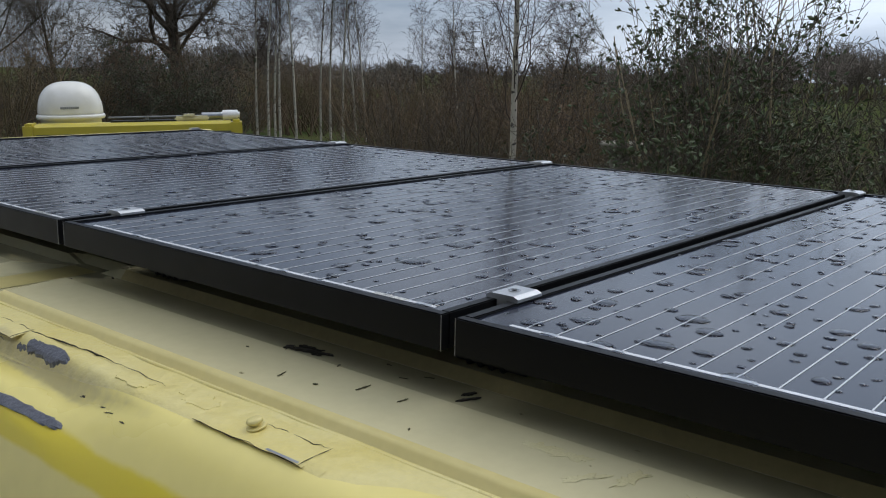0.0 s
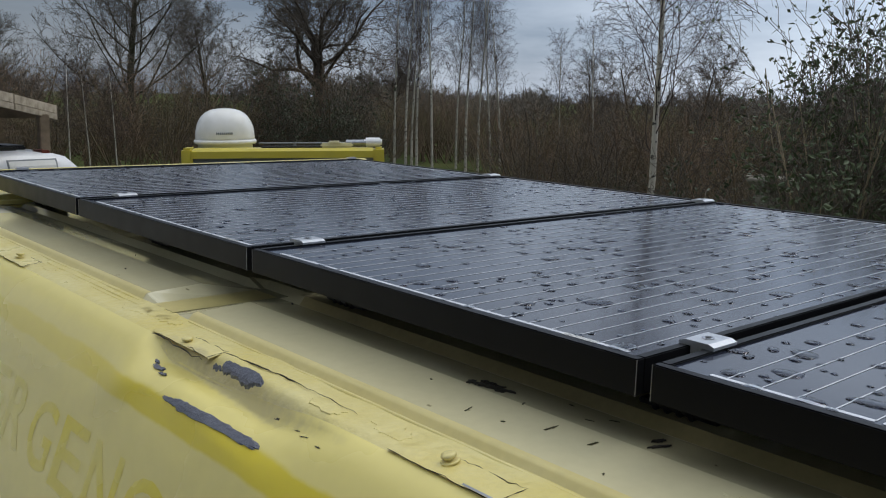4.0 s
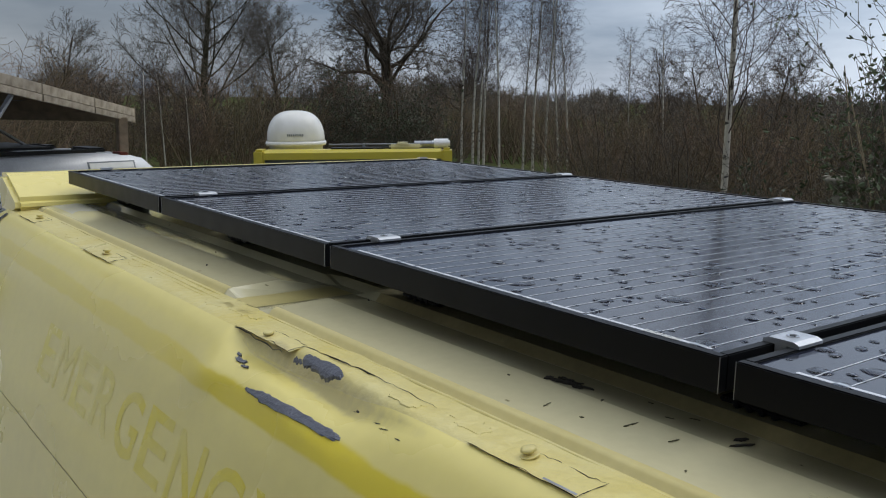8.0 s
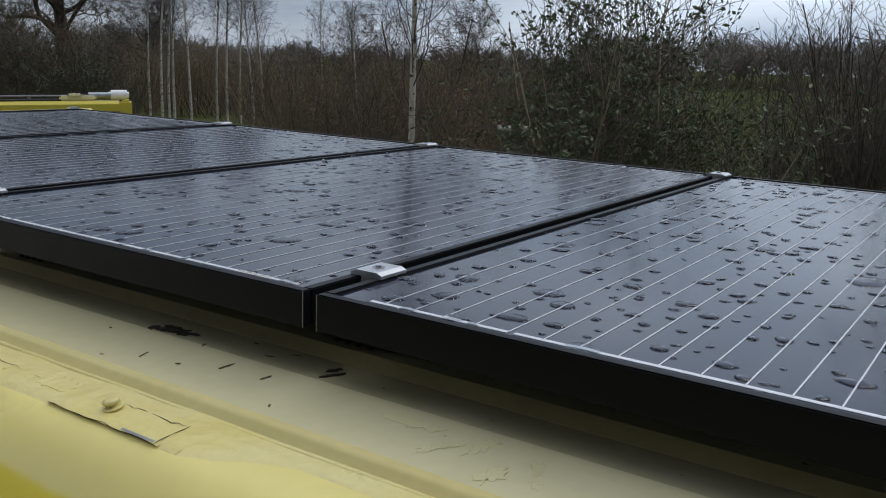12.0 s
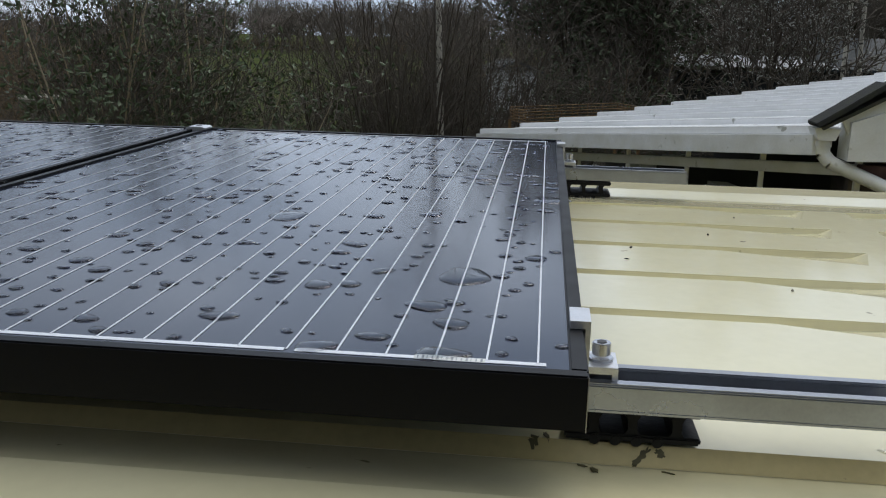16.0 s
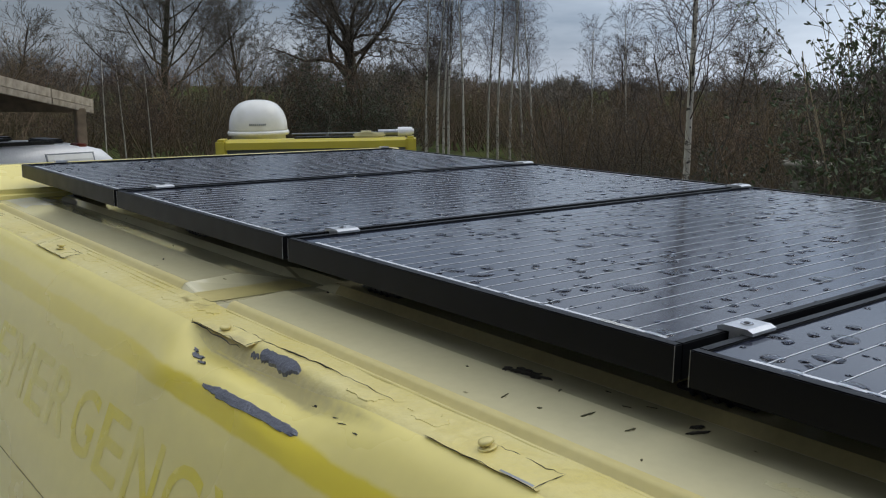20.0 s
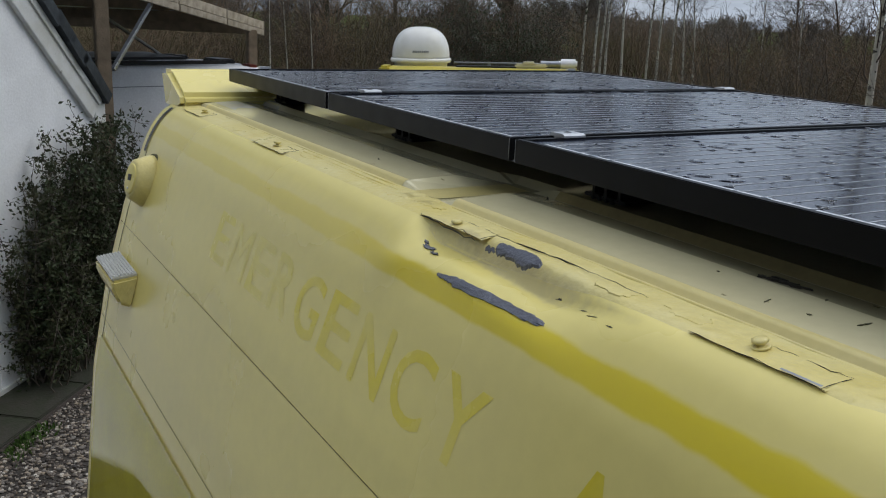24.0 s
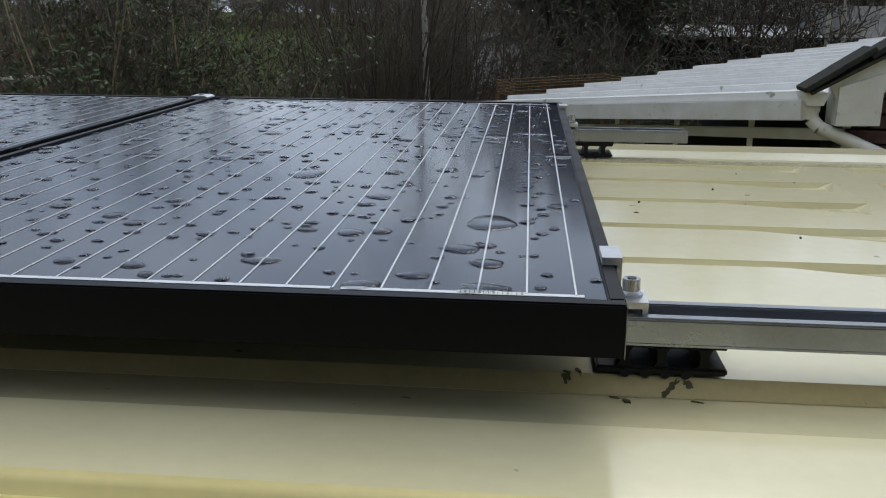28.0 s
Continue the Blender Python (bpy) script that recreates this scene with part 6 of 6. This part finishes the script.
# ---- second yellow vehicle with a satellite dome ----
def yellow_truck():
    t = thing("yellow_vehicle", "yellow high-roofed vehicle with a grey upper panel", "vehicle")
    t.matrix_world = Matrix.Translation((0, 0, -0.09)) @ wall_frame((-9.418, 3.746), (1.31, 1.77)) @ Matrix.Rotation(radians(-1.6), 4, "Y")
    n = 2.20
    part("body", box(0.06, n - 0.06, 0.12, 5.2, 0.45, 2.04, 0.05), M_YEL2, t)
    part("front_panel", box(0.11, n - 0.11, 0.05, 0.24, 1.8, 2.285, 0.01), M_GREY, t, "grey panel under the roof bar")
    prof = [(0.0, 2.27), (0.0, 2.345), (0.03, 2.375), (0.22, 2.375), (0.26, 2.34), (0.26, 2.27)]
    bm = extrude_profile([(y, z) for y, z in prof], 0.12, n - 0.12, "x")
    part("roof_bar", bm, M_YEL2, t, "yellow roof-edge bar")
    for x0, x1 in ((0.0, 0.12), (n - 0.12, n)):
        part("corner_cap", box(x0, x1, -0.01, 0.27, 2.05, 2.383, 0.025), M_YEL2, t, "moulded yellow corner cap")
    for x in (0.35, n - 0.35):
        for y in (1.0, 4.2):
            w = part("wheel", cyl(0.36, 0.24, (0, 0, 0), seg=28, axis="x", bevel=0.03), M_RUBBER, t)
            w.location = (0.14 if x < 1 else n - 0.14, y, 0.432)
    m = t.matrix_world.copy()
    dome = thing("satellite_dome", "white domed satellite television antenna on the vehicle roof", "satellite dome")
    dome.matrix_world = m @ pose(0.385, 0.62, 2.30) @ Matrix.Diagonal((1.03, 1.03, 1.10, 1))
    part("base", lathe([(0.30, 0.0), (0.30, 0.085), (0.335, 0.09), (0.345, 0.115), (0.335, 0.135)], 40), M_WHITE, dome)
    prof = [(0.325, 0.135)] + [(0.325 * math.cos(a) ** 0.72, 0.135 + 0.32 * math.sin(a) ** 0.86) for a in np.linspace(0.05, math.pi / 2 - 0.05, 16)]
    part("cover", lathe(prof, 40), M_WHITE, dome)
    # unreadable maker's mark on the cover
    for k in range(9):
        a = radians(-97 + k * 3.6)
        o = part("mark", box(-0.007, 0.007, -0.002, 0.002, 0.0, 0.022), M_GREY, dome)
        o.matrix_local = Matrix.Translation((0.3245 * math.cos(a), 0.3245 * math.sin(a), 0.195)) @ Matrix.Rotation(a + math.pi / 2, 4, "Z")
    rack = thing("roof_rail", "grey roof rail with cream fittings beside the dome", "roof rail")
    rack.matrix_world = m @ pose(0, 0, 2.375)
    part("tube", cyl(0.010, 0.95, (1.30, 0.14, 0.05), seg=12, axis="x"), M_GREY, rack)
    part("base_bar", box(0.85, 1.55, 0.10, 0.20, 0.0, 0.018, 0.004), M_BLACK, rack)
    part("post", box(1.20, 1.23, 0.12, 0.16, 0.0, 0.06, 0.004), M_GALV, rack)
    part("bracket", box(1.5, 1.86, 0.08, 0.2, 0.0, 0.055, 0.018), M_ROOF, rack, "cream fitting")
    part("bracket", box(1.58, 1.72, 0.06, 0.22, 0.04, 0.075, 0.015), M_ROOF, rack)
    part("end_cap", cyl(0.052, 0.20, (2.08, 0.15, 0.055), seg=18, axis="x", bevel=0.02), M_SILVER, rack)
    part("tube", cyl(0.035, 0.28, (1.92, 0.15, 0.05), seg=14, axis="x"), M_GALV, rack)


yellow_truck()


# ---- brick house and lean-to ----
def brick_house():
    h = thing("brick_house", "red brick bungalow gable with white bargeboards and mossy tiles", "house")
    y0 = 4.05
    slope = (2.927 - 2.513) / (2.026 - 1.285)
    x0, x1 = 1.50, 5.5
    top = lambda x: 2.36 + (x - 1.62) * slope
    part("wall", extrude_profile([(x0, 0), (x1, 0), (x1, top(x1)), (x0 + 0.1, top(x0 + 0.1)), (x0, 2.3)], y0 + 0.14, y0 + 0.34, "y"), M_MORTAR, h)
    brick = box(0, 0.212, 0, 0.10, 0, 0.064, 0.003)
    me = None
    rows = 0
    for r in range(20, 42):
        z = r * 0.075
        for c in range(9):
            x = 1.52 + c * 0.225 + (0.1125 if r % 2 else 0)
            if z > top(x + 0.1) + 0.06 or x > 3.4:
                continue
            if me is None:
                o = part("brick", brick, M_BRICK, h)
                me = o.data
            else:
                o = part("brick", me, None, h)
            o.location = (x, y0 + 0.05, z)
            rows += 1
    ang = math.atan(slope)
    ro = new("roof")
    ro.parent = h
    ro.matrix_local = Matrix.Translation((1.285, y0 - 0.08, 2.505)) @ Matrix.Rotation(-ang, 4, "Y")
    tile = box(0, 0.20, 0, 0.17, 0, 0.026, 0.004)
    me = None
    for k in range(20):
        if me is None:
            o = part("tile", tile, M_TILE, ro)
            me = o.data
        else:
            o = part("tile", me, None, ro)
        o.location = (k * 0.165 - 0.02, 0.004 * (k % 3), 0.012 * (k % 2) + 0.008)
        o.rotation_euler = (0, radians(-4), 0)
    # the roof falls away behind the verge
    bm = box(0.15, 4.8, 0.17, 1.3, -0.03, 0.0)
    bmesh.ops.transform(bm, verts=bm.verts, matrix=Matrix(((1, 0.2, 0, 0), (0, 1, 0, 0), (0, -0.38, 1, 0.06), (0, 0, 0, 1))))
    part("slope", bm, M_TILE, ro)
    part("undercloak", box(0.0, 4.8, 0.015, 0.10, -0.014, 0.002), M_SLAB, ro)
    part("bargeboard", box(0.10, 4.8, 0.06, 0.09, -0.17, -0.014, 0.003), M_UPVC, ro, "white plastic bargeboard")
    part("bargeboard", box(0.10, 4.8, 0.05, 0.06, -0.17, -0.155, 0.002), M_UPVC, ro)
    part("box_end", extrude_profile([(1.42, 2.345), (1.625, 2.35), (1.625, 2.60), (1.42, 2.53)], y0 - 0.05, y0 + 0.12, "y"), M_UPVC, h, "white box end under the verge")
    dp = thing("downpipe", "white plastic hopper and downpipe with an angled run", "downpipe")
    part("hopper", extrude_profile([(1.255, 2.50), (1.385, 2.50), (1.37, 2.465), (1.36, 2.44), (1.28, 2.44), (1.27, 2.465)], 4.02, 4.14, "y"), M_UPVC, dp)
    for a, b in (((1.32, 4.08, 2.44), (1.325, 4.08, 2.37)), ((1.325, 4.08, 2.37), (1.36, 4.07, 2.33)), ((1.36, 4.07, 2.33), (2.1, 3.98, 2.02))):
        part("pipe", tubes("pipe", [(np.array([a, (np.array(a) + np.array(b)) / 2, b]), np.full(3, 0.034))], 16), M_UPVC, dp)
    part("socket", cyl(0.040, 0.03, (1.322, 4.08, 2.42), seg=20), M_UPVC, dp)
    return h


brick_house()


def lean_to():
    t = thing("lean_to", "lean-to with a ribbed white plastic roof and glazed front", "lean-to")
    P, G, T = Vector((-0.62, 7.79, 2.01)), Vector((1.30, 4.08, 2.47)), Vector((4.05, 9.74, 2.65))
    u, v = G - P, T - P
    nrm = u.cross(v).normalized()
    if nrm.z < 0:
        nrm = -nrm
    n = 13
    for k in range(n):
        a, b = k / n, (k + 1) / n
        # one trapezoid rib and flat pan a sheet
        prof = [(0.0, 0.0), (0.02, 0.035), (0.10, 0.035), (0.12, 0.0), (1.0, 0.0)]
        bm = bmesh.new()
        e0 = []
        for s in (0.0, ((3.66 if k < 2 else 3.46) + 1.95 * a) / 3.71 + 0.03 * math.sin(k * 2.3)):
            e0.append([bm.verts.new(P + u * s + v * (a + (b - a) * q) + nrm * z) for q, z in prof])
        for i in range(len(prof) - 1):
            bm.faces.new((e0[0][i], e0[0][i + 1], e0[1][i + 1], e0[1][i]))
        r = bmesh.ops.extrude_face_region(bm, geom=list(bm.faces))
        bmesh.ops.translate(bm, verts=[w for w in r["geom"] if isinstance(w, bmesh.types.BMVert)], vec=-nrm * 0.012)
        bmesh.ops.recalc_face_normals(bm, faces=bm.faces)
        part("roof_sheet", bm, M_SHEET, t)
    beam(P - v * 0.004 + Vector((0, 0, -0.055)), G - v * 0.004 + Vector((0, 0, -0.055)), 0.03, 0.10, M_UPVC, t, "fascia")
    # glazed front set back under the roof
    a, b = P + v * 0.05, G + v * 0.05
    d = (b - a)
    for z0, z1, nm in ((-0.22, -0.17, "head_frame"), (-1.1, -1.03, "sill_frame")):
        beam(a + Vector((0, 0, z0)), b + Vector((0, 0, z0)), 0.06, 0.06, M_UPVC, t, nm)
    for k in range(7):
        p = a + d * (k / 6)
        beam(p + Vector((0, 0, -1.1)), p + Vector((0, 0, -0.12)), 0.03, 0.03, M_UPVC, t, "mullion")
        if k < 6:
            q = a + d * ((k + 1) / 6)
            bm = bmesh.new()
            w = [bm.verts.new(c) for c in (p + Vector((0, 0, -1.06)), q + Vector((0, 0, -1.06)), q + Vector((0, 0, -0.2)), p + Vector((0, 0, -0.2)))]
            bm.faces.new(w)
            o = part("pane", bm, M_GLASS, t)
            o.visible_shadow = False
    beam(a + Vector((0, 0, -1.55)), b + Vector((0, 0, -1.55)), 0.1, 0.9, M_BRICK, t, "dwarf_wall")
    # near-black sheet behind the panes: the gloom of the room is in its colour
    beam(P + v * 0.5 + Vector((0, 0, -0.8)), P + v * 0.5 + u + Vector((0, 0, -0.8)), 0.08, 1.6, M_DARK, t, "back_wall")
    for i, (k, e, w, hh, mt) in enumerate(((0.55, 0.12, 0.3, 0.25, M_BLACK), (0.68, 0.14, 0.25, 0.3, M_WHITE), (0.8, 0.1, 0.35, 0.3, M_BLACK), (0.9, 0.13, 0.2, 0.22, M_GREY), (0.45, 0.15, 0.2, 0.35, M_WHITE))):
        p = P + u * k + v * e
        o = thing("storage_box", ("black", "white", "black", "grey", "white")[i] + " storage box stacked behind the glass", "box")
        o.matrix_world = Matrix.Translation((p.x, p.y, 0.0))
        part("crate", box(-w / 2, w / 2, -0.15, 0.15, 0.01, 1.75 + hh * 0.8, 0.03), mt, o)


lean_to()


def metal_rack():
    t = thing("wire_rack", "rusty wire basket frame by the lean-to eaves", "rack")
    c = [Vector((-0.20, 8.55, 2.02)), Vector((0.95, 9.05, 2.06)), Vector((0.75, 9.6, 2.06)), Vector((-0.4, 9.1, 2.02))]
    for k in range(5):
        z = Vector((0, 0, 0.032 * k))
        for a, b in zip(c, c[1:] + c[:1]):
            part("wire", tubes("wire", [(np.array([a + z, (a + b) / 2 + z, b + z]), np.full(3, 0.005))], 5), M_RUST, t)
    for a, b in zip(c, c[1:] + c[:1]):
        for k in range(7):
            p = a + (b - a) * (k / 7)
            part("wire", tubes("wire", [(np.array([p, p + Vector((0, 0, 0.13))]), np.full(2, 0.004))], 5), M_RUST, t)
    for p in c:
        part("leg", tubes("leg", [(np.array([(p.x, p.y, 0.0), tuple(p)]), np.full(2, 0.02))], 6), M_RUST, t)


metal_rack()


def sheds():
    a = thing("dark_shed", "dark timber shed with a corrugated roof edge", "shed", at=(2.2, 15.6, 0))
    part("wall", box(0, 2.4, 0, 2, 0, 2.3), M_DARK, a)
    def fn(u, v):
        return (u, v, 2.46 + 0.02 * math.sin(u * 2 * math.pi / 0.075) + 0.05 * v)
    part("roof_sheet", surface("roof_sheet", fn, np.arange(-0.15, 2.6, 0.0125), [-0.3, 2.2]), M_SILVER, a)
    b = thing("felt_shed", "low shed with a dark felt roof", "shed", at=(4.9, 17.0, 0), turn=-15)
    part("wall", box(0, 3.4, 0, 2.4, 0, 2.4), M_DARK, b)
    part("roof", extrude_profile([(-0.2, 2.4), (1.2, 2.95), (2.6, 2.4), (2.6, 2.34), (1.2, 2.89), (-0.2, 2.34)], -0.15, 3.6, "x"), M_SLATE, b)
    c = thing("white_outbuilding", "white-painted outbuilding half hidden by bushes", "outbuilding", at=(-0.95, 15.2, 0), turn=8)
    part("wall", box(0, 0.75, 0, 1.6, 0, 2.28), M_RENDER, c)
    part("roof", extrude_profile([(-0.1, 2.28), (0.38, 2.45), (0.85, 2.28), (0.85, 2.24), (0.38, 2.41), (-0.1, 2.24)], -0.1, 1.7, "y"), M_SLATE, c)


sheds()


def bird_bath():
    t = thing("bird_bath", "weathered lichen-covered stone bird bath on a tall pedestal", "bird bath", at=(-4.80, 7.72, 0))
    bm = lathe([(0.22, 0.0), (0.22, 0.12), (0.13, 0.16), (0.10, 0.9), (0.09, 1.70), (0.10, 1.90), (0.13, 2.02), (0.10, 2.06), (0.13, 2.10), (0.20, 2.145), (0.225, 2.19), (0.22, 2.22), (0.18, 2.225), (0.12, 2.20)], 36)
    for v in bm.verts:
        n = noise.noise(v.co * 9) * 0.03 + noise.noise(v.co * 30) * 0.012
        v.co += Vector((v.co.x, v.co.y, 0)) * n * 4 + Vector((0, 0, n if v.co.z > 2.1 else 0))
    part("stone_bowl", bm, M_STONE, t)


bird_bath()
